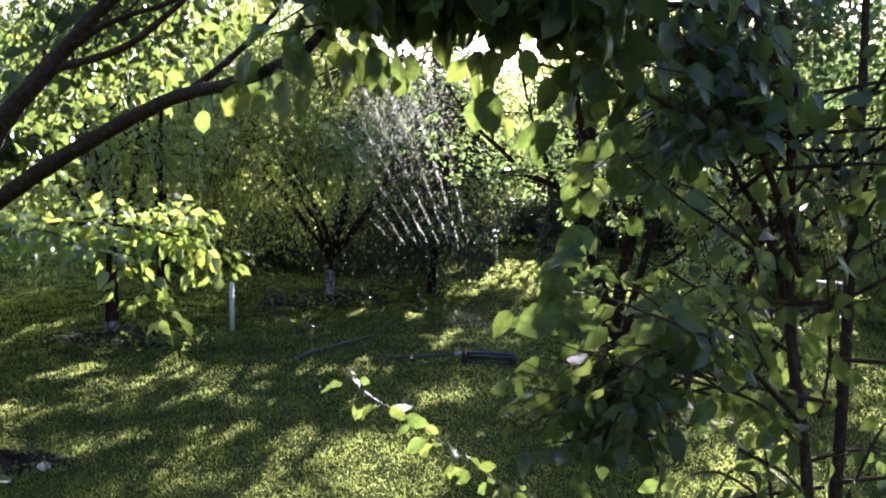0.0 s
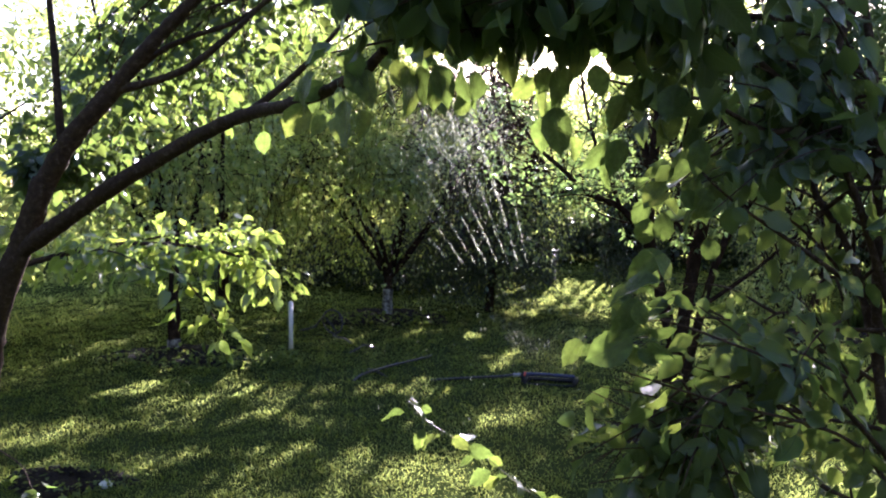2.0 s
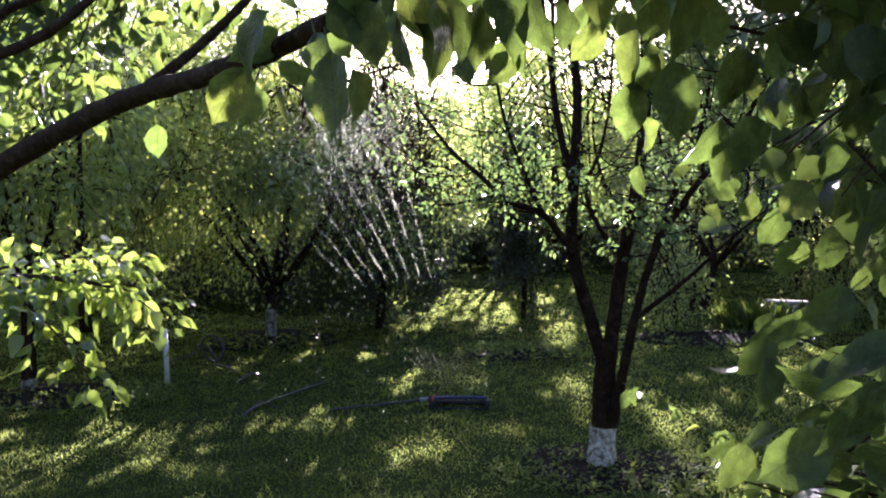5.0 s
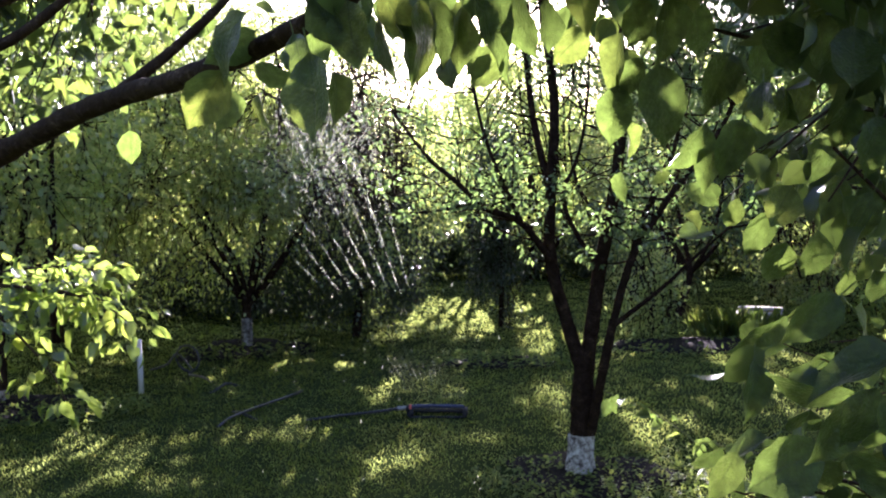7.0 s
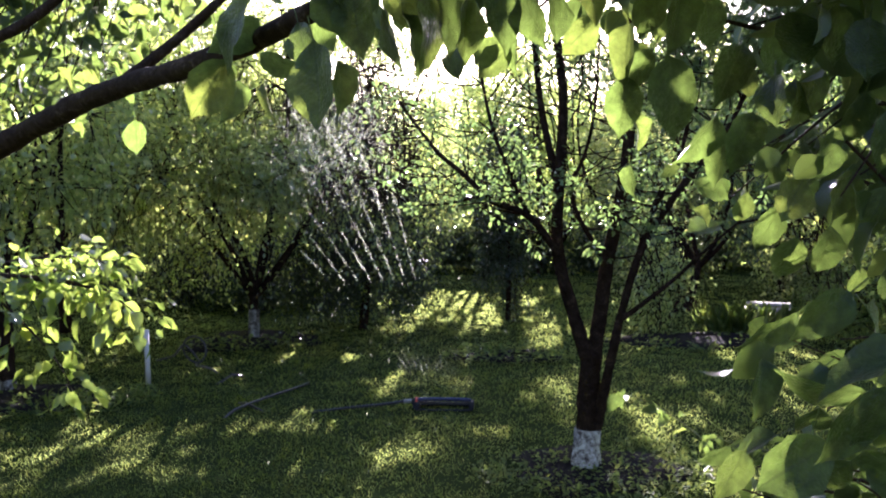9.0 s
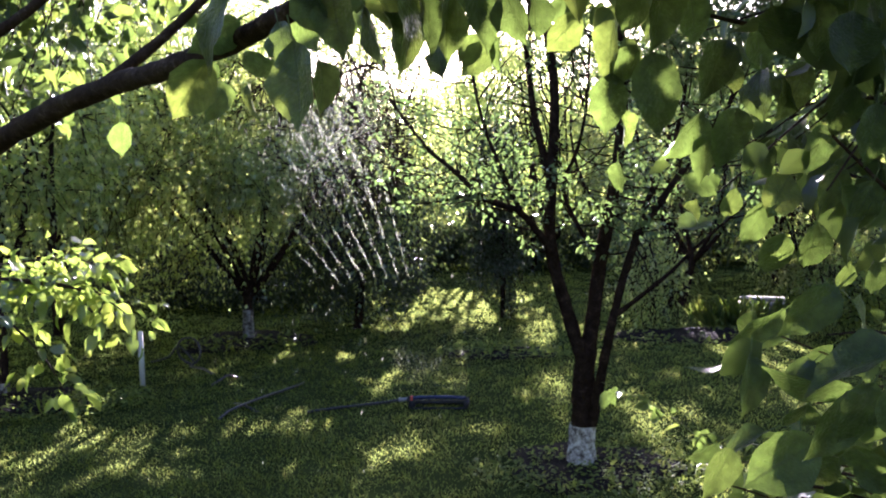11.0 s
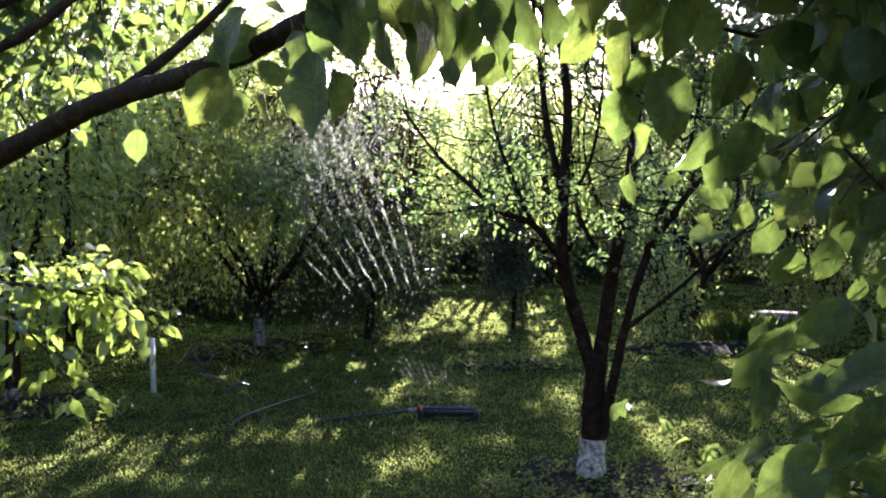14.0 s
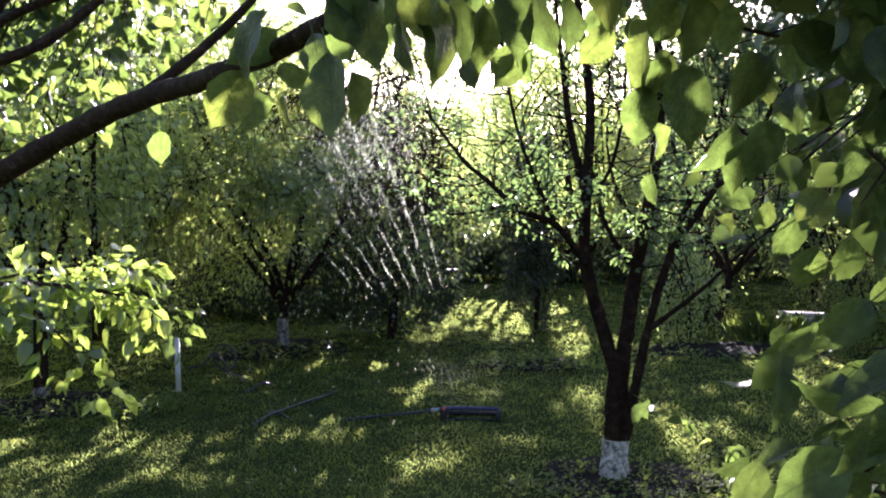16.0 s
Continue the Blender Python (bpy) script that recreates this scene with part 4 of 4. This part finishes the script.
def left_pear():
    thing = root("pear_tree", -0.86, 1.2, 0, "young pear tree with a dark slanting branch and backlit leaves", "tree")

    def limb(name, pts, r0, r1, label=""):
        b = Buf()
        tube(b, smooth_path(pts, 0.02), r0, r1, 12, 0.04)
        child(name, b.mesh(name, BARK_YOUNG), thing, label)

    limb("trunk", [(-0.88, 1.2, -0.03), (-0.86, 1.2, 0.3), (-0.80, 1.2, 0.8), (-0.74, 1.2, 1.10), (-0.69, 1.2, 1.24), (-0.62, 1.2, 1.374), (-0.547, 1.2, 1.533)], 0.052, 0.031)
    limb("branch", [(-0.65, 1.2, 1.33), (-0.446, 1.17, 1.437), (-0.24, 1.12, 1.535), (-0.023, 1.08, 1.628), (0.084, 1.0, 1.648), (0.172, 0.94, 1.665), (0.285, 0.85, 1.675), (0.38, 0.76, 1.674),
                    (0.451, 0.69, 1.676), (0.534, 0.62, 1.683), (0.583, 0.58, 1.692), (0.636, 0.55, 1.706), (0.685, 0.52, 1.735)], 0.026, 0.009, "dark slanting branch with rough bark")
    limb("branch", [(-0.55, 1.2, 1.52), (-0.46, 1.2, 1.643), (-0.316, 1.2, 1.777), (-0.211, 1.2, 1.878), (-0.111, 1.2, 1.963), (0.035, 1.2, 2.088)], 0.030, 0.012)
    limb("branch", [(-0.33, 1.2, 1.765), (-0.116, 1.2, 1.814), (0.029, 1.2, 1.903), (0.138, 1.2, 1.988)], 0.012, 0.006)
    limb("branch", [(-0.353, 1.21, 1.75), (-0.23, 1.25, 1.865), (-0.112, 1.25, 1.909), (0.002, 1.25, 1.938), (0.128, 1.25, 1.999)], 0.010, 0.005)
    limb("branch", [(-0.485, 1.2, 1.60), (-0.495, 1.2, 1.725), (-0.502, 1.2, 1.871), (-0.511, 1.2, 1.972), (-0.523, 1.2, 2.145)], 0.012, 0.007)
    limb("branch", [(0.255, 0.87, 1.675), (0.327, 0.9, 1.738), (0.404, 0.9, 1.802), (0.479, 0.9, 1.881)], 0.009, 0.004)
    budget = [280]
    more = []
    # the leafy twigs behind the branch
    for k in range(92):
        s = np.array([rng.uniform(-0.2, 0.3), rng.uniform(1.25, 1.45), rng.uniform(2.05, 2.25)])
        e = np.array([rng.uniform(-0.95, 0.3), rng.uniform(1.3, 2.1), 0])
        e[2] = 1.212 + 0.356 * e[1] + 0.5 * e[0] + rng.uniform(0.04, 0.48)
        q = (s + e) / 2 + np.array([0, 0, 0.12])
        more += leafy_twig(thing, [s, q, e], 0.0025, 0.0014, 0.024, 0.06, budget, hang=0.6, start=0.45, spread=0.04)
    # a low lit spray beside the fork
    for k in range(16):
        e = np.array([rng.uniform(-0.85, -0.46), rng.uniform(1.3, 1.6), rng.uniform(1.5, 1.63)])
        more += leafy_twig(thing, [(-0.6, 1.2, 1.42), (-0.62, 1.28, 1.60), e], 0.002, 0.0012, 0.024, 0.062, budget, BARK, hang=0.5, start=0.35, per=2)
    # a low twig by the lawn
    more += leafy_twig(thing, [(-0.80, 1.2, 0.80), (-0.66, 1.2, 0.74), (-0.52, 1.1, 0.70), (-0.40, 1.05, 0.69)], 0.003, 0.0012, 0.035, 0.05, budget, BARK_YOUNG, hang=0.3, start=0.5)
    rest_of_leaves(thing, more)
    # single round leaf hanging below the branch
    hang_leaf(thing, (0.13, 1.17, 1.672), (0.12, -0.1, -1), (0.1, -1, 0.15), 0.078)


left_pear()


def right_pear():
    thing = root("pear_tree", 1.56, 1.08, 0, "bushy young pear tree with several stems and large hanging leaves", "tree")
    stems = [([(1.55, 1.05, -0.03), (1.545, 1.0, 0.5), (1.54, 0.98, 0.88), (1.51, 1.07, 1.18), (1.5, 1.1, 1.58), (1.46, 1.09, 1.9), (1.3, 0.95, 2.3)], 0.016, 0.006),
             ([(1.58, 1.1, -0.03), (1.6, 1.12, 0.4), (1.63, 1.16, 0.82), (1.66, 1.26, 1.28), (1.67, 1.27, 1.7), (1.66, 1.26, 2.2)], 0.019, 0.007),
             ([(1.525, 1.05, 1.1), (1.47, 1.18, 1.38), (1.4, 1.21, 1.51), (1.34, 1.21, 1.68), (1.15, 1.0, 1.95)], 0.009, 0.004),
             ([(1.52, 1.04, 1.3), (1.4, 0.95, 1.6), (1.2, 0.8, 1.78), (1.0, 0.6, 1.8)], 0.008, 0.004)]
    for pts, r0, r1 in stems:
        b = Buf()
        tube(b, smooth_path(pts, 0.03), r0, r1, 9, 0.04)
        child("stem", b.mesh("stem", BARK_YOUNG), thing)
    more = []
    # boughs that carry the leaves close by
    for pts, r0 in (([(1.46, 1.09, 1.9), (1.33, 0.9, 1.63), (1.17, 0.73, 1.665), (1.06, 0.73, 1.69), (0.97, 0.73, 1.72), (0.9, 0.7, 1.76)], 0.009), ([(1.4, 0.95, 1.82), (1.15, 0.7, 1.80), (0.9, 0.58, 1.775), (0.72, 0.53, 1.755), (0.58, 0.55, 1.74)], 0.007),
                    ([(1.5, 1.08, 1.30), (1.36, 0.86, 1.40), (1.22, 0.76, 1.50), (1.15, 0.75, 1.57)], 0.007), ([(1.53, 1.0, 1.0), (1.36, 0.72, 1.20), (1.2, 0.52, 1.30), (1.12, 0.48, 1.33)], 0.006),
                    ([(1.53, 1.0, 0.95), (1.4, 0.7, 1.12), (1.2, 0.55, 1.20), (1.06, 0.54, 1.24)], 0.005)):
        more += leafy_twig(thing, pts, r0, r0 * 0.4, 0.03, 0.066, [0], start=0.1, per=1, name="bough")
    budget = [300]
    for x, y, z, u, v, w, turn, sunlit in NEAR_LEAVES:
        way = Vector((u, v, w))
        size = way.length / 0.78
        face = Matrix.Rotation(radians(turn), 3, way.normalized()) @ Vector((0, -1, 0.12))
        hang_leaf(thing, Vector((x + u, y + v, z + w)) - way.normalized() * size, way, face, size)
        budget[0] -= 1
    # leaves added higher up on the sunward side, only to shade those close by
    shade = []
    for x, y, z, u, v, w, turn, sunlit in NEAR_LEAVES:
        if not sunlit and z > 1.6 and x < 1.15:
            for k in range(4):
                far_off = rng.uniform(0.85, 1.4)
                at = np.array([x + u * 0.5, y + v * 0.5, z + w * 0.5]) + np.array(TO_SUN) * far_off + rng.normal(0, 0.018, 3)
                shade.append((at + np.array([0, 0, 0.045]), np.array([rng.normal(0, 0.35), rng.normal(0, 0.3), -1]), np.array([rng.normal(0, 0.3), -1, 0.3]), 0.095))
    more += [q for q in shade if not in_gap((q[0] + q[1] * 0.05)[None], LIT_CORE, False)[0]]
    # green shoots with small leaves
    for pts, gap, size in (([(1.54, 1.0, 0.85), (1.4, 1.4, 0.87), (1.287, 1.657, 0.891), (1.199, 1.749, 0.918), (1.148, 1.776, 0.968), (1.069, 1.79, 1.023), (0.994, 1.794, 1.055), (0.955, 1.79, 1.075)], 0.04, 0.058),
                           ([(1.54, 1.0, 0.95), (1.42, 1.3, 0.98), (1.326, 1.465, 0.987), (1.277, 1.61, 0.977), (1.227, 1.704, 0.962), (1.175, 1.749, 0.975)], 0.03, 0.058),
                           ([(1.54, 0.98, 0.75), (1.25, 0.86, 0.80), (1.0, 0.76, 0.90), (0.90, 0.74, 0.955), (0.797, 0.74, 1.024), (0.70, 0.737, 1.075), (0.655, 0.735, 1.105), (0.648, 0.735, 1.13)], 0.034, 0.054)):
        leafy_twig(thing, pts, 0.0032, 0.0012, gap, size, budget, TWIG_GREEN, start=0.25, spread=0.012, hang=0.35, per=2)
    # leaves of the upper boughs, over the sight line to the plum tree
    for k in range(120):
        s = np.array([rng.uniform(0.7, 1.3), rng.uniform(0.45, 0.75), rng.uniform(1.82, 1.92)])
        e = np.array([rng.uniform(0.6, 1.2), rng.uniform(0.40, 0.68), rng.uniform(1.73, 1.86)])
        more += leafy_twig(thing, [s, (s + e) / 2 + np.array([0, 0, 0.03]), e], 0.004, 0.0018, 0.024, 0.074, [0], start=0.15, per=1, hang=1.3)
    # crown added over the camera's head, unseen, to shade the leaves below
    over = []
    for k in range(90):
        s = np.array([1.45 + rng.normal(0, 0.1), 1.2 + rng.normal(0, 0.1), rng.uniform(2.0, 2.4)])
        e = np.array([rng.uniform(0.5, 2.1), rng.uniform(0.9, 3.2), 0])
        e[2] = 1.93 + 0.225 * max(0, e[1] - 0.9) + rng.uniform(0.03, 0.75)
        over += leafy_twig(thing, [s, (s + e) / 2 + np.array([0, 0, 0.06]), e], 0.006, 0.002, 0.024, 0.075, [0], start=0.1, per=2, spread=0.05)
    for k in range(22):
        s = np.array([1.47 + rng.normal(0, 0.03), 1.08 + rng.normal(0, 0.04), rng.uniform(1.55, 1.95)])
        e = np.array([rng.uniform(1.0, 1.42), rng.uniform(0.62, 1.2), rng.uniform(1.48, 1.86)])
        if between_boughs(e) or between_boughs((s + e) / 2):
            continue
        more += leafy_twig(thing, [s, (s + e) / 2 + np.array([0, 0, 0.04]), e], 0.004, 0.0016, 0.022, 0.068, budget, start=0.15, per=1, hang=0.9)
    for k in range(13):
        s = np.array([1.48 + rng.normal(0, 0.03), 1.08 + rng.normal(0, 0.04), rng.uniform(1.5, 1.8)])
        e = np.array([rng.uniform(1.1, 1.38), rng.uniform(0.65, 1.0), rng.uniform(1.45, 1.75)])
        more += leafy_twig(thing, [s, (s + e) / 2 + np.array([0, 0, 0.03]), e], 0.003, 0.0014, 0.022, 0.062, budget, start=0.2, per=1, hang=0.8)
    # low leaves under the near boughs
    for k in range(36):
        s = np.array([rng.uniform(1.15, 1.3), rng.uniform(0.6, 0.8), rng.uniform(1.0, 1.2)])
        e = np.array([rng.uniform(0.97, 1.2), rng.uniform(0.46, 0.8), rng.uniform(0.98, 1.24)])
        more += leafy_twig(thing, [s, (s + e) / 2 + np.array([0, 0, 0.02]), e], 0.0028, 0.0014, 0.024, 0.064, [0], start=0.2, per=1, hang=0.7)
    for k in range(14):
        s = np.array([rng.uniform(1.3, 1.45), rng.uniform(0.7, 0.9), rng.uniform(1.1, 1.3)])
        e = np.array([rng.uniform(1.08, 1.32), rng.uniform(0.56, 0.8), rng.uniform(1.2, 1.36)])
        more += leafy_twig(thing, [s, (s + e) / 2 + np.array([0, 0, 0.02]), e], 0.0028, 0.0014, 0.022, 0.061, [0], start=0.3, per=1, hang=0.5)
    # the rest of the bush
    for k in range(50):
        s = np.array([1.5 + rng.normal(0, 0.08), 1.1 + rng.normal(0, 0.08), rng.uniform(0.75, 1.7)])
        e = s + np.array([rng.uniform(-0.6, 0.6), rng.uniform(-0.5, 0.4), rng.uniform(-0.15, 0.3)])
        if e[1] < 0.55:
            e[1] = 0.55
        if between_boughs(e) or between_boughs((s + e) / 2):
            continue
        more += leafy_twig(thing, [s, (s + e) / 2 + np.array([0, 0, 0.06]), e], 0.005, 0.0018, 0.03, 0.066, budget, start=0.25, per=1)
    rest_of_leaves(thing, more)
    upper_leaves(thing, over)


right_pear()
cherry_bough()


# ---- sprinkler and hose ----
def box(buf, x0, x1, y0, y1, z0, z1, bevel=0.004):
    bm = bmesh.new()
    bmesh.ops.create_cube(bm, size=1)
    for v in bm.verts:
        v.co = Vector(((x0 + x1) / 2 + v.co.x * (x1 - x0), (y0 + y1) / 2 + v.co.y * (y1 - y0), (z0 + z1) / 2 + v.co.z * (z1 - z0)))
    bmesh.ops.bevel(bm, geom=bm.edges[:], offset=min(bevel, (x1 - x0) * 0.3, (y1 - y0) * 0.3, (z1 - z0) * 0.3), segments=2, affect="EDGES")
    bmesh.ops.triangulate(bm, faces=bm.faces[:])
    bm.verts.index_update()
    buf.add([v.co[:] for v in bm.verts], [[v.index for v in f.verts] for f in bm.faces])
    bm.free()


def streaks(paths):
    """Small stretched drops: (place, way, length, thickness) each an eight-sided spindle."""
    P, D, L, R = (np.array([q[i] for q in paths]) for i in range(4))
    D = unit(D)
    a = unit(np.cross(D, np.array([0.31, 0.87, 0.13])))
    b = np.cross(D, a)
    L, R = L[:, None], R[:, None]
    v = np.stack([P - D * L / 2, P + a * R, P + b * R, P - a * R, P - b * R, P + D * L / 2], 1).reshape(-1, 3)
    tri = np.array([(0, 2, 1), (0, 3, 2), (0, 4, 3), (0, 1, 4), (5, 1, 2), (5, 2, 3), (5, 3, 4), (5, 4, 1)])
    f = (np.arange(len(P))[:, None, None] * 6 + tri[None]).reshape(-1, 3)
    return v, f


def sprinkler():
    thing = root("lawn_sprinkler", 0.0, 6.0, 0, "black and blue oscillating lawn sprinkler spraying a fan of water", "sprinkler")
    z = float(land(0.0, 6.0)) + 0.012
    for yy in (5.93, 6.07):
        b = Buf()
        tube(b, smooth_path([(-0.17, yy, z + 0.03), (-0.15, yy, z), (0.0, yy, z), (0.22, yy, z), (0.245, yy, z + 0.02)], 0.03), 0.008, 0.008, 8)
        child("skid", b.mesh("skid", BLACK_PLASTIC), thing)
    for xx in (-0.15, 0.235):
        b = Buf()
        box(b, xx - 0.014, xx + 0.014, 5.925, 6.075, z - 0.005, z + 0.045)
        child("end_bracket", b.mesh("end_bracket", BLACK_PLASTIC), thing)
    b = Buf()
    box(b, -0.145, 0.23, 5.975, 6.025, z + 0.02, z + 0.040, 0.006)
    child("body", b.mesh("body", BLACK_PLASTIC), thing)
    b = Buf()
    tube(b, [(-0.15 + 0.02 * i, 6.0, z + 0.058 + 0.004 * math.sin(math.pi * i / 19)) for i in range(20)], 0.014, 0.014, 12)
    bar = child("spray_tube", b.mesh("spray_tube", BLUE_METAL), thing, "blue-grey metal spray tube")
    for i in range(16):
        b = Buf()
        xx = -0.12 + 0.022 * i
        tube(b, [(xx, 6.0, z + 0.068), (xx, 6.0, z + 0.080)], 0.004, 0.003, 6)
        child("nozzle", b.mesh("nozzle", BLACK_PLASTIC), bar)
    b = Buf()
    box(b, -0.192, -0.152, 5.965, 6.035, z + 0.012, z + 0.07, 0.012)
    child("motor_housing", b.mesh("motor_housing", BLACK_PLASTIC), thing)
    b = Buf()
    tube(b, [(-0.166, 6.0, z + 0.05), (-0.158, 6.0, z + 0.05), (-0.150, 6.0, z + 0.05)], 0.026, 0.026, 14)
    child("control_ring", b.mesh("control_ring", RED_PLASTIC), thing, "red control ring")
    b = Buf()
    tube(b, [(-0.252, 6.0, z + 0.045), (-0.238, 6.0, z + 0.045), (-0.237, 6.0, z + 0.045), (-0.215, 6.0, z + 0.047), (-0.19, 6.0, z + 0.05)], 0.017, 0.013, 12)
    child("hose_connector", b.mesh("hose_connector", GREY_PLASTIC), thing, "grey click-on hose connector")
    # the fan of jets
    g = 9.81
    for i in range(16):
        u = i / 15 * 2 - 1
        v0 = 9.8 * (1 - 0.05 * abs(u))
        lean, tilt = radians(-11 + 26 * u), radians(6)
        vel = np.array([v0 * math.sin(lean), v0 * math.cos(lean) * math.sin(tilt), v0 * math.cos(lean) * math.cos(tilt)])
        start = np.array([-0.12 + 0.022 * i, 6.0, z + 0.083])
        drops = []
        tt = 0.004
        # right-hand jets are cut short, standing in for the shade that hides them
        reach = 0.29 if u < 0.05 else 0.09
        while tt < reach and start[0] + vel[0] * tt > -1.1:
            loose = 0.0015 + 0.06 * max(0, tt - 0.07)
            for _ in range(1 if tt < 0.1 else 3):
                p = start + vel * tt + np.array([0, 0, -0.5 * g * tt * tt]) + rng.normal(0, 1, 3) * loose
                w = vel + np.array([0, 0, -g * tt])
                # drop size and spacing stand for sun above 0.9 and shade below
                thick = rng.uniform(0.0006, 0.001) if p[2] < 0.6 else rng.uniform(0.00025, 0.0004) if p[2] < 0.9 else rng.uniform(0.0007, 0.0015) * (0.6 + 0.8 * (math.sin(p[2] * 26 + i * 2.1) > 0.1))
                if not 0.6 < p[2] < 0.92 or rng.uniform() < 0.12:
                    drops.append((p, w, rng.uniform(0.05, 0.14), thick))
            tt += rng.uniform(0.003, 0.007)
        vv, ff = streaks(drops)
        child("water_jet", mesh_from("water_jet", vv, ff, WATER), thing, "thin sunlit jet of water breaking into drops", "stuff")


sprinkler()


def falling_water():
    drops = []
    for _ in range(320):
        p = np.array([rng.normal(-0.75, 0.55), rng.normal(6.2, 0.7), rng.uniform(0.05, 2.1)])
        drops.append((p, (rng.normal(-0.15, 0.1), rng.normal(0, 0.1), -1), rng.uniform(0.02, 0.05), rng.uniform(0.0010, 0.0018)))
    for _ in range(2800):
        p = np.array([rng.normal(-0.72, 0.24), rng.normal(6.1, 0.3), rng.normal(2.0, 0.32)])
        drops.append((p, (rng.normal(-0.25, 0.2), rng.normal(0, 0.1), -1), rng.uniform(0.01, 0.05), rng.uniform(0.0008, 0.0015)))
    for _ in range(70):
        p = np.array([rng.uniform(-2.2, 1.2), rng.uniform(3.2, 6.0), rng.uniform(0.05, 1.2)])
        drops.append((p, (rng.normal(0, 0.08), 0, -1), rng.uniform(0.008, 0.025), rng.uniform(0.0008, 0.0018)))
    v, f = streaks(drops)
    tagged(new("water_drops", mesh_from("water_drops", v, f, WATER)), "falling water drops catching the sun", "water", kind="stuff")


falling_water()


def hose():
    thing = root("garden_hose", -0.25, 6.0, 0, "thin black rubber garden hose lying in the grass", "hose")
    loop = [(-2.46 + 0.13 * math.cos(a), 7.5 + 0.03 * a, 0.135 + 0.13 * math.sin(a)) for a in (-1.2, -0.6, 0.0, 0.7, 1.4, 2.1, 2.8, 3.5, 4.2, 4.8)]
    for pts in ([(-0.25, 6.0, 0.045), (-0.34, 5.99, 0.03), (-0.5, 5.96, 0.018), (-0.65, 5.93, 0.008), (-0.9, 5.88, -0.015)],
                [(-1.47, 5.66, -0.012), (-1.44, 5.78, 0.018), (-1.38, 5.98, 0.026), (-1.29, 6.25, 0.026), (-1.2, 6.52, 0.022), (-1.17, 6.7, 0.012), (-1.2, 6.9, -0.012)],
                [(-1.52, 6.1, -0.01), (-1.43, 6.0, 0.016), (-1.33, 5.9, 0.012), (-1.24, 5.84, -0.012)],
                [(-1.95, 6.75, -0.012), (-1.9, 6.83, 0.02), (-1.87, 6.92, 0.04), (-1.83, 6.98, 0.02), (-1.8, 7.05, -0.012)],
                [(-2.1, 7.2, -0.01), (-2.25, 7.35, 0.012)] + loop + [(-2.62, 7.7, 0.16), (-2.75, 7.75, 0.05), (-2.95, 7.8, -0.012)]):
        b = Buf()
        tube(b, smooth_path(pts, 0.04), 0.0105, 0.0105, 10)
        child("hose_length", b.mesh("hose_length", HOSE_RUBBER), thing)


hose()

# ---- small things round the lawn ----
b = Buf()
box(b, -2.58, -2.543, 6.78, 6.82, -0.05, 0.44, 0.008)
tagged(new("white_post", b.mesh("white_post", WHITE_PAINT)), "short white-painted wooden post in the grass", "post")


def stone(x, y, r):
    bm = bmesh.new()
    bmesh.ops.create_icosphere(bm, subdivisions=3, radius=1)
    for v in bm.verts:
        k = 1 + 0.12 * math.sin(v.co.x * 4 + 1) + 0.1 * math.sin(v.co.y * 5) + 0.05 * math.sin(v.co.z * 9)
        v.co = Vector((x + v.co.x * r * 1.25 * k, y + v.co.y * r * k, r * 0.55 + v.co.z * r * 0.65 * k))
    me = bpy.data.meshes.new("stone")
    bm.to_mesh(me)
    bm.free()
    for q in me.polygons:
        q.use_smooth = True
    me.materials.append(PALE_PAINT)
    tagged(new("stone", me), "small pale rounded stone lying on dug soil", "stone")


stone(-1.7, 2.93, 0.03)


def board_stack():
    thing = root("board", 3.3, 10.7, 0, "pale weathered boards leaning on the garden bed", "board")
    for k in range(3):
        b = Buf()
        box(b, 3.05 + 0.03 * k, 3.58 + 0.02 * k, 10.45 + 0.16 * k, 10.59 + 0.16 * k, 0.06 + 0.02 * k, 0.085 + 0.02 * k, 0.005)
        child("plank", b.mesh("plank", PALE_WOOD), thing)
    for xx in (3.1, 3.48):
        b = Buf()
        box(b, xx, xx + 0.06, 10.42, 10.95, 0.0, 0.06, 0.005)
        child("bearer", b.mesh("bearer", BARK), thing)
    thing.location.z = 0.0
    thing.rotation_euler = (radians(9), radians(2), radians(-6))


board_stack()


def water_tank():
    thing = root("storage_tank", -1.3, 13.1, 0, "pale plastic garden tank, coloured dark grey as in shade, half hidden by leaves", "tank")
    b = Buf()
    box(b, -1.52, -1.1, 12.9, 13.3, 0.0, 0.5, 0.05)
    child("body", b.mesh("body", SHADED_PLASTIC), thing)
    b = Buf()
    box(b, -1.54, -1.08, 12.88, 13.32, 0.5, 0.53, 0.012)
    child("lid", b.mesh("lid", SHADED_PLASTIC), thing)


water_tank()


def tall_grass(x, y, r, n, h, label):
    a, q = rng.uniform(0, 2 * np.pi, n), np.sqrt(rng.uniform(0, 1, n)) * r
    pos = np.stack([x + np.cos(a) * q, y + np.sin(a) * q * 0.6, np.zeros(n)], 1)
    way = np.stack([np.cos(a) * 0.45 + rng.normal(0, 0.25, n), np.sin(a) * 0.4 + rng.normal(0, 0.25, n), np.ones(n)], 1)
    ln = h * rng.uniform(0.5, 1.15, n)
    v, f = leaves(pos, way, rng.normal(0, 1, (n, 3)), ln, np.full(n, 0.0036), True)
    tagged(new("iris_clump", mesh_from("iris_clump", v, f, WEED)), label, "garden plant")


tall_grass(2.72, 9.45, 0.3, 230, 0.34, "clump of narrow upright iris leaves by the soil bed")
tall_grass(3.1, 9.7, 0.24, 150, 0.30, "second clump of narrow strap leaves by the boards")
